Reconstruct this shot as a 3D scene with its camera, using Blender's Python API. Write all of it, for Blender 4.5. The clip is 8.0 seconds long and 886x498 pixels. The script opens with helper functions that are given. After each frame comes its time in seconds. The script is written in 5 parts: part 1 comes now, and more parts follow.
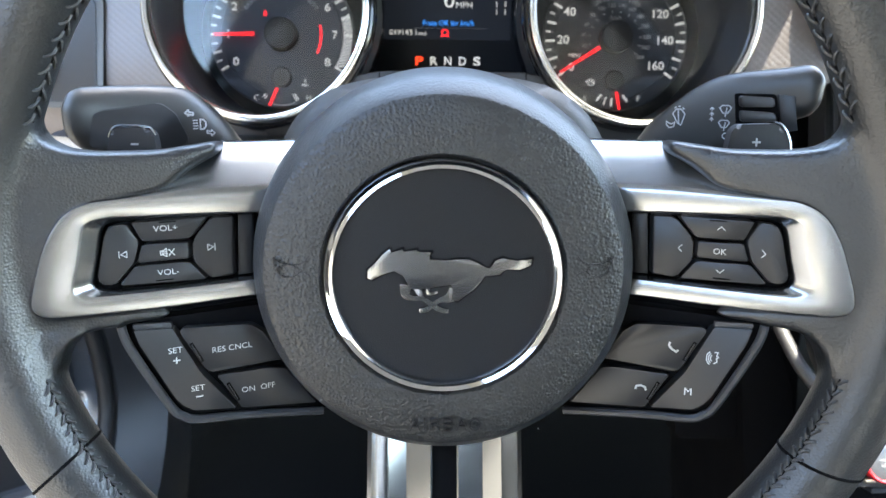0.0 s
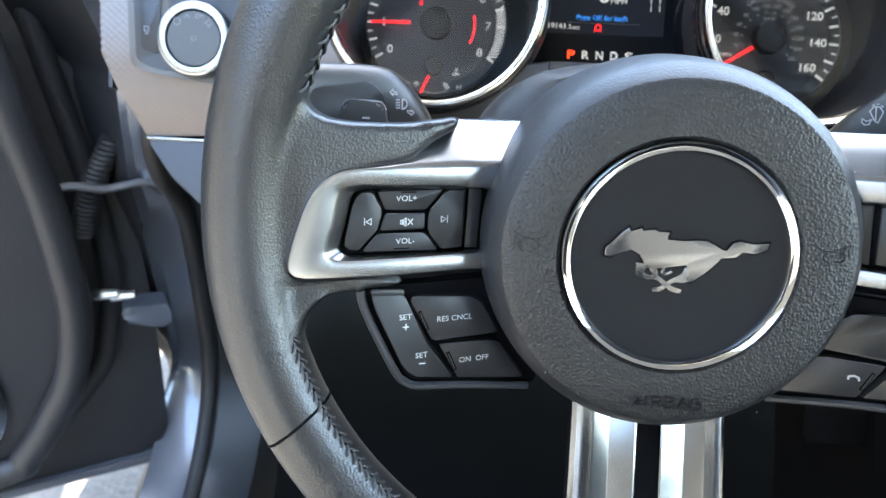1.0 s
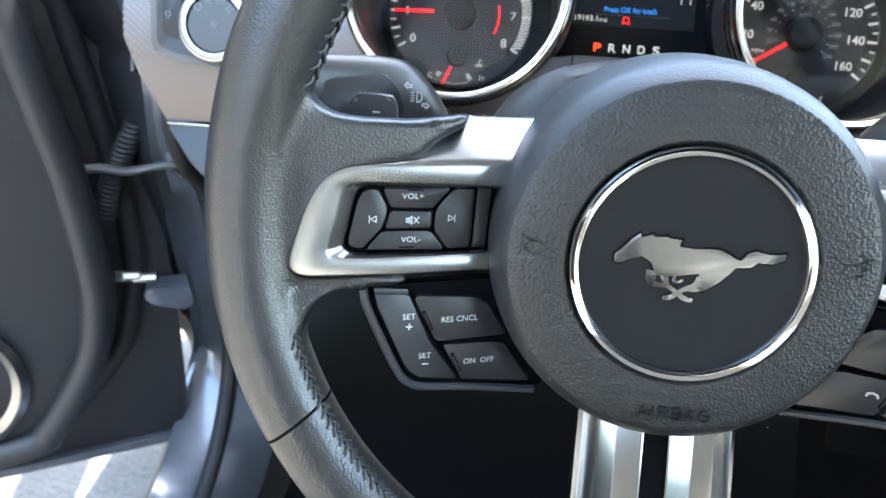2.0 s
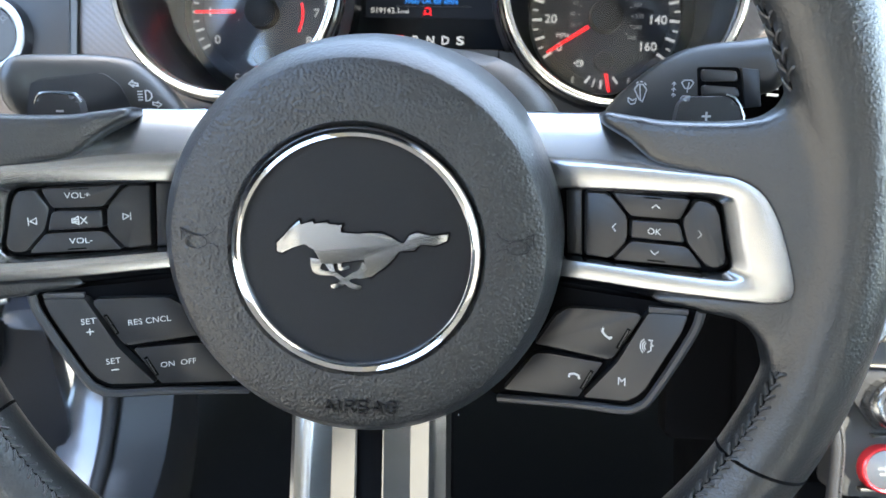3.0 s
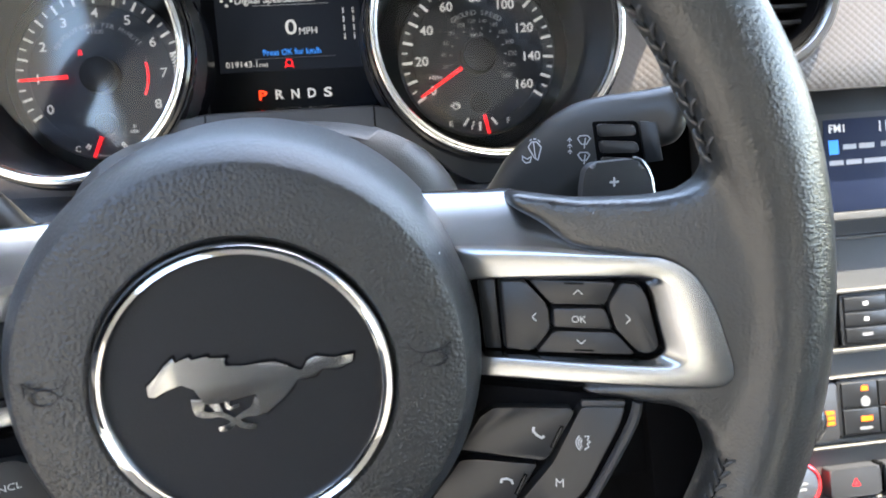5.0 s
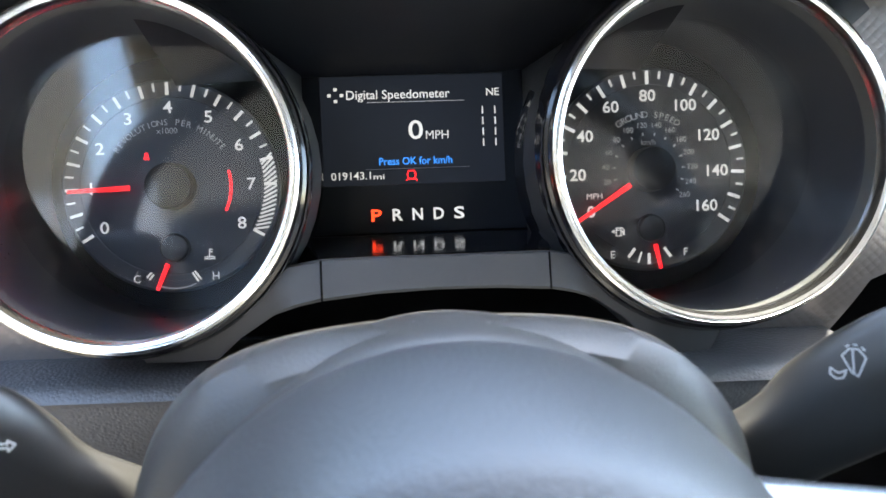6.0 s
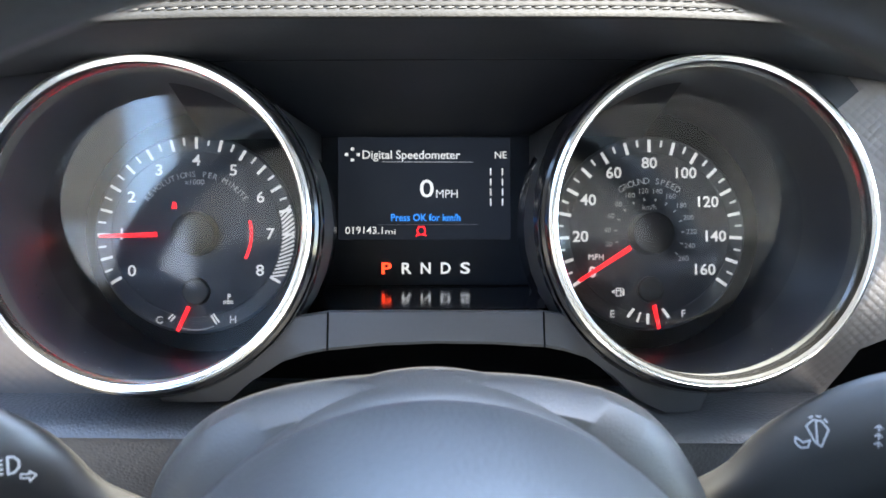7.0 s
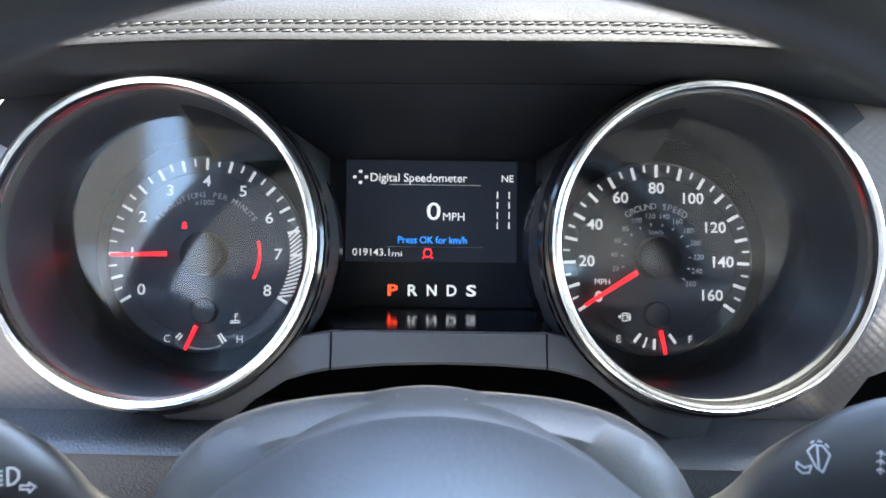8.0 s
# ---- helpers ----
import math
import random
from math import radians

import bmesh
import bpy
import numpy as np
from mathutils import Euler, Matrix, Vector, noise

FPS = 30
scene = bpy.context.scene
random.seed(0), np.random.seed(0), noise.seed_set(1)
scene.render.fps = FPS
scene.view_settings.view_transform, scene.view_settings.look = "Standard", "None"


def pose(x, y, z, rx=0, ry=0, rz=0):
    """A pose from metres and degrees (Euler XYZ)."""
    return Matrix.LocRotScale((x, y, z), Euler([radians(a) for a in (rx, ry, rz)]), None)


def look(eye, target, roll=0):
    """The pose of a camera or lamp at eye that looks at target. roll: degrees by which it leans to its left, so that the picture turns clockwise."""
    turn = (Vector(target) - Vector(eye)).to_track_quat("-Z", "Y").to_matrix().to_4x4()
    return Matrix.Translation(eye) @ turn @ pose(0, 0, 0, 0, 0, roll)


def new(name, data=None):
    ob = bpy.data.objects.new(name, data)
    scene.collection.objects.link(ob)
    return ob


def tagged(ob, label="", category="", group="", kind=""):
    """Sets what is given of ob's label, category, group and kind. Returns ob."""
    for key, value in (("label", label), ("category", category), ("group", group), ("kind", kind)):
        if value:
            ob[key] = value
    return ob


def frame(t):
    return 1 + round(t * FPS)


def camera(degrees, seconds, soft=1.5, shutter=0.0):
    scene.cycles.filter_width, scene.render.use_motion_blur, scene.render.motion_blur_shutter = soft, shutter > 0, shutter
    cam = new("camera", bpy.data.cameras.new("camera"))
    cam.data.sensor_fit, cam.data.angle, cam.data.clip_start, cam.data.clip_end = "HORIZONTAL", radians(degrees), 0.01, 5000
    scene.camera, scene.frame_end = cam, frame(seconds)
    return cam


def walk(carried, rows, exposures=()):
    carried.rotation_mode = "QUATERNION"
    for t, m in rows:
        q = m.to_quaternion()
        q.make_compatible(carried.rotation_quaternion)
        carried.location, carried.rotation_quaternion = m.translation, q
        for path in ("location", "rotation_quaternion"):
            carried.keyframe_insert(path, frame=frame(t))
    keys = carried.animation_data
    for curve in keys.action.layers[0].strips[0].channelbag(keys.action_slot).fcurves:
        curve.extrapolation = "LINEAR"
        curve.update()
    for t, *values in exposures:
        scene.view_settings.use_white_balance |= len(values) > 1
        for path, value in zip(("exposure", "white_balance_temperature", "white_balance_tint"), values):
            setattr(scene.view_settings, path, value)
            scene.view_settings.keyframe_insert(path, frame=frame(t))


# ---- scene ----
cam = camera(60.0, 8.0)
cam.data.dof.use_dof, cam.data.dof.focus_distance, cam.data.dof.aperture_fstop = True, 0.345, 13.0
PATH = [
    (0, (0.001, 0.005, 0.923), (0.001, 1.727, -0.095), -0.1),
    (0.5, (-0.034, -0.003, 0.922), (-0.068, 1.721, -0.091), 0.4),
    (1, (-0.082, -0.011, 0.917), (-0.168, 1.713, -0.093), 1.1),
    (1.2, (-0.081, -0.007, 0.915), (-0.189, 1.717, -0.093), 1.5),
    (2.3, (-0.059, 0.004, 0.92), (-0.238, 1.695, -0.132), 1.0),
    (2.5, (-0.028, 0.011, 0.911), (-0.208, 1.726, -0.102), 0.6),
    (3, (0.053, 0.016, 0.907), (-0.075, 1.729, -0.117), -1.0),
    (3.5, (0.094, 0.014, 0.907), (0.065, 1.725, -0.129), -2.1),
    (4, (0.092, 0.02, 0.908), (0.161, 1.725, -0.136), -2.8),
    (4.2, (0.091, 0.023, 0.907), (0.194, 1.727, -0.134), -2.9),
    (5.3, (0.023, 0.1, 0.92), (0.229, 1.831, -0.059), -1.5),
    (5.5, (0.011, 0.132, 0.92), (0.215, 1.877, -0.037), -1.3),
    (6, (-0.014, 0.206, 0.912), (0.141, 1.992, 0.026), -0.9),
    (6.5, (-0.006, 0.205, 0.918), (0.12, 2.018, 0.083), -0.1),
    (7, (-0.004, 0.19, 0.927), (0.084, 2.026, 0.138), 0.3),
    (7.5, (-0.003, 0.188, 0.927), (0.053, 2.041, 0.177), 0.5),
    (8, (0.001, 0.187, 0.925), (0.049, 2.052, 0.203), 0.5),
]
walk(cam, [(t, look(eye, target, roll)) for t, eye, target, roll in PATH], [(0.0, 4.41, 7250, 5), (2.5, 4.49, 7150, 3), (4.2, 4.2, 7300, 8), (5.5, 4.40, 7450, 7), (6.5, 4.64, 7150, 6), (8.0, 4.66, 6700, 6)])

# ---- sky and sun ----
SUN_DIR = Vector((0.30, 0.10, 0.95)).normalized()
world = bpy.data.worlds.new("sky")
scene.world = world
world.use_nodes = True
wn = world.node_tree.nodes
sky = wn.new("ShaderNodeTexSky")
sky.sky_type = "NISHITA"
sky.sun_disc = False
sky.sun_elevation = math.asin(SUN_DIR.z)
sky.sun_rotation = math.atan2(SUN_DIR.x, SUN_DIR.y)
world.node_tree.links.new(sky.outputs[0], wn["Background"].inputs[0])
wn["Background"].inputs[1].default_value = 0.15
sun = new("sun", bpy.data.lights.new("sun", "SUN"))
sun.data.energy = 2.2
sun.data.angle = radians(0.53)
sun.data.color = (1.0, 0.975, 0.92)
sun.matrix_world = look(SUN_DIR * 6 + Vector((0, 0.4, 0.8)), (0, 0.4, 0.8))


# ---- materials ----
def mat(name, color, rough=0.5, metal=0.0, grain=None, var=0.12, spec=0.5, coat=0.0, emit=0.0, wear=0.12, blotch=22.0):
    """A surface with colour and gloss varied at two scales. grain: (kind, cells per metre, height in mm)."""
    m = bpy.data.materials.new(name)
    m.use_nodes = True
    nt = m.node_tree
    n, ln = nt.nodes, nt.links
    p = n["Principled BSDF"]
    p.inputs["Metallic"].default_value = metal
    p.inputs["Specular IOR Level"].default_value = spec
    p.inputs["Coat Weight"].default_value = coat
    p.inputs["Coat Roughness"].default_value = 0.08
    tc = n.new("ShaderNodeTexCoord")
    big = n.new("ShaderNodeTexNoise")
    big.inputs["Scale"].default_value = blotch
    big.inputs["Detail"].default_value = 4
    fine = n.new("ShaderNodeTexNoise")
    fine.inputs["Scale"].default_value = blotch * 28
    fine.inputs["Detail"].default_value = 2
    for q in (big, fine):
        ln.new(tc.outputs["Object"], q.inputs["Vector"])
    both = n.new("ShaderNodeMath")
    both.operation = "MULTIPLY_ADD"
    both.inputs[1].default_value = 0.4
    ln.new(fine.outputs["Fac"], both.inputs[0])
    ln.new(big.outputs["Fac"], both.inputs[2])
    ramp = n.new("ShaderNodeMapRange")
    ramp.inputs["From Min"].default_value, ramp.inputs["From Max"].default_value = 0.4, 1.0
    ln.new(both.outputs[0], ramp.inputs["Value"])
    mix = n.new("ShaderNodeMix")
    mix.data_type = "RGBA"
    mix.inputs[6].default_value = (*[c * (1 - var) for c in color], 1)
    mix.inputs[7].default_value = (*[min(1, c * (1 + var)) for c in color], 1)
    ln.new(ramp.outputs[0], mix.inputs[0])
    ln.new(mix.outputs[2], p.inputs["Base Color"])
    rr = n.new("ShaderNodeMapRange")
    rr.inputs["To Min"].default_value, rr.inputs["To Max"].default_value = max(0.0, rough * (1 - wear)), min(1, rough * (1 + wear))
    ln.new(ramp.outputs[0], rr.inputs["Value"])
    ln.new(rr.outputs[0], p.inputs["Roughness"])
    if emit:
        p.inputs["Emission Color"].default_value = (*color, 1)
        p.inputs["Emission Strength"].default_value = emit
    if grain:
        kind, cells, high = grain
        b = n.new("ShaderNodeBump")
        b.inputs["Strength"].default_value = 1.0
        b.inputs["Distance"].default_value = high * 0.001
        if kind == "pebble":
            warp = n.new("ShaderNodeTexNoise")
            warp.inputs["Scale"].default_value = cells * 0.55
            ln.new(tc.outputs["Object"], warp.inputs["Vector"])
            add = n.new("ShaderNodeVectorMath")
            add.operation = "MULTIPLY_ADD"
            add.inputs[1].default_value = (0.35 / cells,) * 3
            ln.new(warp.outputs["Color"], add.inputs[0])
            ln.new(tc.outputs["Object"], add.inputs[2])
            v = n.new("ShaderNodeTexVoronoi")
            v.feature = "SMOOTH_F1"
            v.inputs["Smoothness"].default_value = 0.12
            v.inputs["Scale"].default_value = cells
            ln.new(add.outputs[0], v.inputs["Vector"])
            dome = n.new("ShaderNodeMapRange")
            dome.interpolation_type = "SMOOTHSTEP"
            dome.inputs["From Min"].default_value, dome.inputs["From Max"].default_value = 0.1, 0.8
            dome.inputs["To Min"].default_value, dome.inputs["To Max"].default_value = 1.0, 0.0
            ln.new(v.outputs["Distance"], dome.inputs["Value"])
            pore = n.new("ShaderNodeTexNoise")
            pore.inputs["Scale"].default_value = cells * 0.45
            pore.inputs["Detail"].default_value = 2
            ln.new(tc.outputs["Object"], pore.inputs["Vector"])
            cl = n.new("ShaderNodeMath")
            cl.operation = "MULTIPLY_ADD"
            cl.inputs[1].default_value = 0.12
            ln.new(pore.outputs["Fac"], cl.inputs[0])
            ln.new(dome.outputs[0], cl.inputs[2])
            ln.new(cl.outputs[0], b.inputs["Height"])
        else:
            g = n.new("ShaderNodeTexNoise")
            g.inputs["Scale"].default_value = cells
            g.inputs["Detail"].default_value = 3
            ln.new(tc.outputs["Object"], g.inputs["Vector"])
            ln.new(g.outputs["Fac"], b.inputs["Height"])
        ln.new(b.outputs[0], p.inputs["Normal"])
    return m


leather = mat("rim_leather", (0.0155, 0.0165, 0.0175), 0.33, grain=("pebble", 950, 0.085), var=0.12, spec=0.8)
pad_skin = mat("pad_grain", (0.014, 0.014, 0.014), 0.42, grain=("pebble", 740, 0.23), var=0.15, spec=0.65)
pad_plain = mat("pad_side", (0.020, 0.0212, 0.023), 0.47, grain=("pebble", 900, 0.09), var=0.10, wear=0.1, spec=0.65)
stalk_black = mat("stalk_black", (0.021, 0.0208, 0.0198), 0.37, grain=("noise", 1500, 0.03), spec=0.7)
tan_wall = mat("tan_wall", (0.30, 0.26, 0.21), 0.9, grain=("noise", 8, 20.0), var=0.4, blotch=1.2)
dark_wall = mat("dark_wall", (0.055, 0.05, 0.042), 0.9, grain=("noise", 5, 40.0), var=0.5, blotch=0.9)
bright_spoke = mat("bright_spoke", (0.24, 0.247, 0.255), 0.15, metal=1.0, var=0.03)
disc_skin = mat("disc_grain", (0.0085, 0.0088, 0.0105), 0.5, spec=0.25, grain=("pebble", 1900, 0.05), var=0.12)
plastic = mat("black_plastic", (0.030, 0.031, 0.034), 0.42, grain=("noise", 1500, 0.05))
soft_pad = mat("dash_grain", (0.042, 0.042, 0.045), 0.45, grain=("pebble", 620, 0.12))
door_black = mat("door_black", (0.013, 0.014, 0.017), 0.5, grain=("pebble", 620, 0.10))
rib_metal = mat("rib_metal", (0.125, 0.121, 0.115), 0.55, metal=0.7)
# near black: gaps and seams, and footwell shade put into the colour
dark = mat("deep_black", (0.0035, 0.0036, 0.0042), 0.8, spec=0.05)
gloss = mat("gloss_black", (0.008, 0.008, 0.010), 0.12, wear=0.5)
key_black = mat("key_black", (0.015, 0.016, 0.018), 0.36, grain=("noise", 2200, 0.02))
satin = mat("satin_silver", (0.345, 0.352, 0.36), 0.24, metal=1.0, var=0.02, wear=0.03)
chrome = mat("chrome", (0.62, 0.62, 0.62), 0.06, metal=1.0, var=0.03, wear=0.5)
alu = mat("knurled_metal", (0.170, 0.152, 0.145), 0.42, metal=0.7, var=0.06)
ring_chrome = mat("ring_chrome", (0.80, 0.80, 0.78), 0.20, metal=1.0, var=0.02)
white = mat("print_white", (0.50, 0.51, 0.51), 0.5)
faint = mat("print_grey", (0.17, 0.175, 0.185), 0.5)
thread = mat("thread", (0.048, 0.048, 0.049), 0.42, grain=("noise", 5000, 0.1))
hood_leather = mat("hood_leather", (0.0092, 0.009, 0.0086), 0.72, spec=0.22, grain=("pebble", 800, 0.09))
hood_black = mat("hood_black", (0.011, 0.0125, 0.017), 0.5, grain=("noise", 1500, 0.04))
hood_thread = mat("hood_thread", (0.022, 0.0215, 0.0205), 0.6)
tube_black = mat("tube_black", (0.026, 0.029, 0.037), 0.31, spec=0.5)
tube_grey = mat("tube_grey", (0.060, 0.062, 0.062), 0.45)
dial_black = mat("dial_black", (0.040, 0.045, 0.058), 0.45)
dial_grey = mat("dial_grey", (0.052, 0.056, 0.068), 0.5)
lit_white = mat("lit_white", (0.58, 0.59, 0.61), 0.5, emit=0.05)
lit_grey = mat("lit_grey", (0.30, 0.31, 0.33), 0.5, emit=0.03)
lit_red = mat("lit_red", (0.95, 0.012, 0.020), 0.4, emit=0.11)
lit_blue = mat("lit_blue", (0.015, 0.21, 0.75), 0.4, emit=0.07)
lit_orange = mat("lit_orange", (0.85, 0.13, 0.008), 0.4, emit=0.05)
lit_p = mat("lit_p", (1.0, 0.05, 0.015), 0.4, emit=0.13)
screen_black = mat("screen_black", (0.011, 0.014, 0.021), 0.55, spec=0.2, emit=0.04)
display_black = mat("display_black", (0.008, 0.010, 0.014), 0.5, spec=0.25)
screen_navy = mat("screen_navy", (0.008, 0.013, 0.032), 0.35, spec=0.3, emit=0.07)
paint = mat("body_paint", (0.115, 0.128, 0.152), 0.22, metal=0.35, coat=1.0)
column_grain = mat("column_grain", (0.030, 0.0298, 0.029), 0.46, grain=("pebble", 1150, 0.05), var=0.15)
side_grey = mat("side_grey", (0.018, 0.019, 0.021), 0.42, grain=("noise", 1200, 0.05))
dull_steel = mat("dull_steel", (0.16, 0.16, 0.165), 0.45, metal=0.9, var=0.3)
rubber = mat("rubber", (0.012, 0.012, 0.013), 0.6, grain=("noise", 800, 0.15))
concrete = mat("pale_asphalt", (0.135, 0.125, 0.113), 0.9, grain=("noise", 90, 5.0), var=0.55, blotch=4)
lining = mat("headliner", (0.60, 0.615, 0.64), 0.9, grain=("noise", 900, 0.2))
cream = mat("cream_trim", (0.66, 0.62, 0.52), 0.7, grain=("noise", 600, 0.1))
red_ring = mat("red_ring", (0.75, 0.03, 0.04), 0.25, coat=0.6)


def glass_mat(name, tint, strength):
    m = bpy.data.materials.new(name)
    m.use_nodes = True
    n, ln = m.node_tree.nodes, m.node_tree.links
    n.remove(n["Principled BSDF"])
    tr = n.new("ShaderNodeBsdfTransparent")
    tr.inputs[0].default_value = (*tint, 1)
    gl = n.new("ShaderNodeBsdfGlossy")
    gl.inputs["Roughness"].default_value = 0.06
    fr = n.new("ShaderNodeFresnel")
    fr.inputs[0].default_value = strength
    mx = n.new("ShaderNodeMixShader")
    ln.new(fr.outputs[0], mx.inputs[0])
    ln.new(tr.outputs[0], mx.inputs[1])
    ln.new(gl.outputs[0], mx.inputs[2])
    ln.new(mx.outputs[0], n["Material Output"].inputs[0])
    return m


lens_glass = glass_mat("lens_glass", (0.84, 0.85, 0.87), 1.7)


# ---- builders: millimetres in a thing's own frame, x right, y up, z to the driver ----
K = 0.001


def part(name, bm, material, parent=None, label="", m=None, sharp=38):
    bmesh.ops.recalc_face_normals(bm, faces=bm.faces)
    me = bpy.data.meshes.new(name)
    bm.to_mesh(me)
    bm.free()
    me.polygons.foreach_set("use_smooth", [len(p.vertices) <= 4 for p in me.polygons])
    me.set_sharp_from_angle(angle=radians(sharp))
    me.materials.append(material)
    ob = new(name, me)
    if parent:
        ob.parent = parent
    if m is not None:
        ob.matrix_basis = m
    return tagged(ob, label)


def thing(name, m, label, category, group="", kind=""):
    ob = new(name)
    ob.empty_display_size = 0.02
    ob.matrix_basis = m
    return tagged(ob, label, category, group, kind)


def flat(u, v):
    return 0.0


def rounded(poly, r, n=4):
    """Corners of a polygon rounded to about r."""
    out = []
    for i, b in enumerate(poly):
        a, c = Vector(poly[i - 1]), Vector(poly[(i + 1) % len(poly)])
        b = Vector(b)
        p, q = (a - b), (c - b)
        k = min(r, p.length * 0.45, q.length * 0.45)
        p, q = b + p.normalized() * k, b + q.normalized() * k
        for j in range(n + 1):
            t = j / n
            out.append(tuple((1 - t) ** 2 * p + 2 * t * (1 - t) * b + t * t * q))
    return out


def prism(poly, w0, w1, bev=0.5, seg=2, f=flat, bm=None, taper=1.0):
    """A solid with that outline from w0 to w1, its front edge rounded."""
    own = bm or bmesh.new()
    cu = sum(p[0] for p in poly) / len(poly)
    cv = sum(p[1] for p in poly) / len(poly)
    lo = [own.verts.new(((cu + (u - cu) * taper) * K, (cv + (v - cv) * taper) * K, (w0 + f(u, v)) * K)) for u, v in poly]
    hi = [own.verts.new((u * K, v * K, (w1 + f(u, v)) * K)) for u, v in poly]
    top = own.faces.new(hi)
    own.faces.new(lo[::-1])
    for i in range(len(poly)):
        j = (i + 1) % len(poly)
        own.faces.new((lo[i], lo[j], hi[j], hi[i]))
    if bev:
        bmesh.ops.bevel(own, geom=list(top.edges), offset=bev * K, segments=seg, profile=0.5, affect="EDGES", clamp_overlap=True)
    return own


def loft(rows, closed=False, bm=None, caps=False):
    own = bm or bmesh.new()
    grid = [[own.verts.new((p[0] * K, p[1] * K, p[2] * K)) for p in row] for row in rows]
    for a, b in zip(grid, grid[1:]):
        n = len(a)
        for i in range(n if closed else n - 1):
            own.faces.new((a[i], a[(i + 1) % n], b[(i + 1) % n], b[i]))
    if caps:
        own.faces.new(grid[0][::-1])
        own.faces.new(grid[-1])
    return own


def lathe(profile, segs=96, cu=0.0, cv=0.0, bm=None, shift=None):
    """profile: (radius, w); the axis is w. shift(w) may move the axis."""
    rows = []
    for r, w in profile:
        du, dv = shift(w) if shift else (0, 0)
        rows.append([(cu + du + r * math.cos(2 * math.pi * i / segs), cv + dv + r * math.sin(2 * math.pi * i / segs), w) for i in range(segs)])
    return loft(rows, True, bm)


def tube(path, r, segs=8, bm=None, closed=False, squash=1.0):
    pts = [Vector(p) for p in path]
    rows = []
    side = None
    for i, p in enumerate(pts):
        a = pts[i - 1] if (i or closed) else p
        b = pts[(i + 1) % len(pts)] if (i < len(pts) - 1 or closed) else p
        d = (b - a).normalized()
        if side is None:
            side = d.orthogonal().normalized()
        side = (side - d * side.dot(d)).normalized()
        up = d.cross(side)
        rr = r[i] if isinstance(r, (list, tuple)) else r
        rows.append([p + (side * math.cos(t) + up * math.sin(t) * squash) * rr for t in [2 * math.pi * k / segs for k in range(segs)]])
    if closed:
        rows.append(rows[0])
        return loft(rows, True, bm)
    return loft(rows, True, bm, caps=True)


def curve(keys, n=8):
    """A smooth line through the keys."""
    pts = [Vector(k) for k in keys]
    out = []
    for i in range(len(pts) - 1):
        a, b, c, d = pts[max(i - 1, 0)], pts[i], pts[i + 1], pts[min(i + 2, len(pts) - 1)]
        for j in range(n):
            t = j / n
            out.append(0.5 * (2 * b + (c - a) * t + (2 * a - 5 * b + 4 * c - d) * t * t + (3 * b - a - 3 * c + d) * t ** 3))
    return [*out, pts[-1]]


GLYPHS = {}


def glyph_mesh(body, bold=0.0):
    """The built-in font's mesh of a word, 1 high, centred."""
    if (body, bold) not in GLYPHS:
        c = bpy.data.curves.new("word", "FONT")
        c.body, c.size, c.align_x, c.align_y, c.offset, c.resolution_u = body, 1.0, "CENTER", "CENTER", bold, 3
        ob = new("word", c)
        bpy.context.view_layer.update()
        GLYPHS[(body, bold)] = bpy.data.meshes.new_from_object(ob.evaluated_get(bpy.context.evaluated_depsgraph_get()))
        bpy.data.objects.remove(ob)
        bpy.data.curves.remove(c)
    return GLYPHS[(body, bold)]


def word(body, size, material, parent, u, v, w, turn=0.0, yaw=0.0, name="lettering", wide=1.0, bm=None, bold=0.0):
    """Lettering with capitals size mm high at (u, v, w); yaw turns it with the surface."""
    own = bmesh.new()
    own.from_mesh(glyph_mesh(body, bold))
    s = size / 0.70 * K
    bmesh.ops.transform(own, matrix=pose(u * K, v * K, w * K) @ pose(0, 0, 0, 0, yaw, 0) @ pose(0, 0, 0, 0, 0, turn) @ Matrix.Diagonal((s * wide, s, s, 1)), verts=own.verts)
    if bm is not None:
        tmp = bpy.data.meshes.new("tmp")
        own.to_mesh(tmp)
        own.free()
        bm.from_mesh(tmp)
        bpy.data.meshes.remove(tmp)
        return None
    me = bpy.data.meshes.new(name)
    own.to_mesh(me)
    own.free()
    me.materials.append(material)
    ob = new(name, me)
    ob.parent = parent
    return ob


def strokes(lines, width, material, parent, u, v, w, yaw=0.0, name="symbol", scale=1.0, thick=0.12):
    """A line drawing: every line a ribbon of that width."""
    bm = bmesh.new()
    for line in lines:
        for a, b in zip(line, line[1:]):
            a, b = Vector(a) * scale, Vector(b) * scale
            d = b - a
            if d.length < 1e-6:
                continue
            s = Vector((-d.y, d.x)).normalized() * width / 2
            e = d.normalized() * width * 0.3
            prism([tuple(a + s - e), tuple(a - s - e), tuple(b - s + e), tuple(b + s + e)], 0, thick, 0, bm=bm)
    made = part(name, bm, material, parent, m=pose(u * K, v * K, w * K, 0, yaw, 0))
    return tagged(made, kind="stuff") if sum(len(line) for line in lines) > 4 else made


def ring_line(r, n=16, a0=0.0, a1=360.0, cu=0.0, cv=0.0):
    return [(cu + r * math.cos(radians(a0 + (a1 - a0) * i / n)), cv + r * math.sin(radians(a0 + (a1 - a0) * i / n))) for i in range(n + 1)]

# ---- the steering wheel ----
WHEEL = pose(0.001, 0.262, 0.757, 72, 0, 0)
wheel = thing("steering_wheel", WHEEL, "black leather steering wheel with satin silver spokes and round airbag pad", "steering wheel")
SLOPE = 0.45
YAW = math.degrees(math.atan(SLOPE))


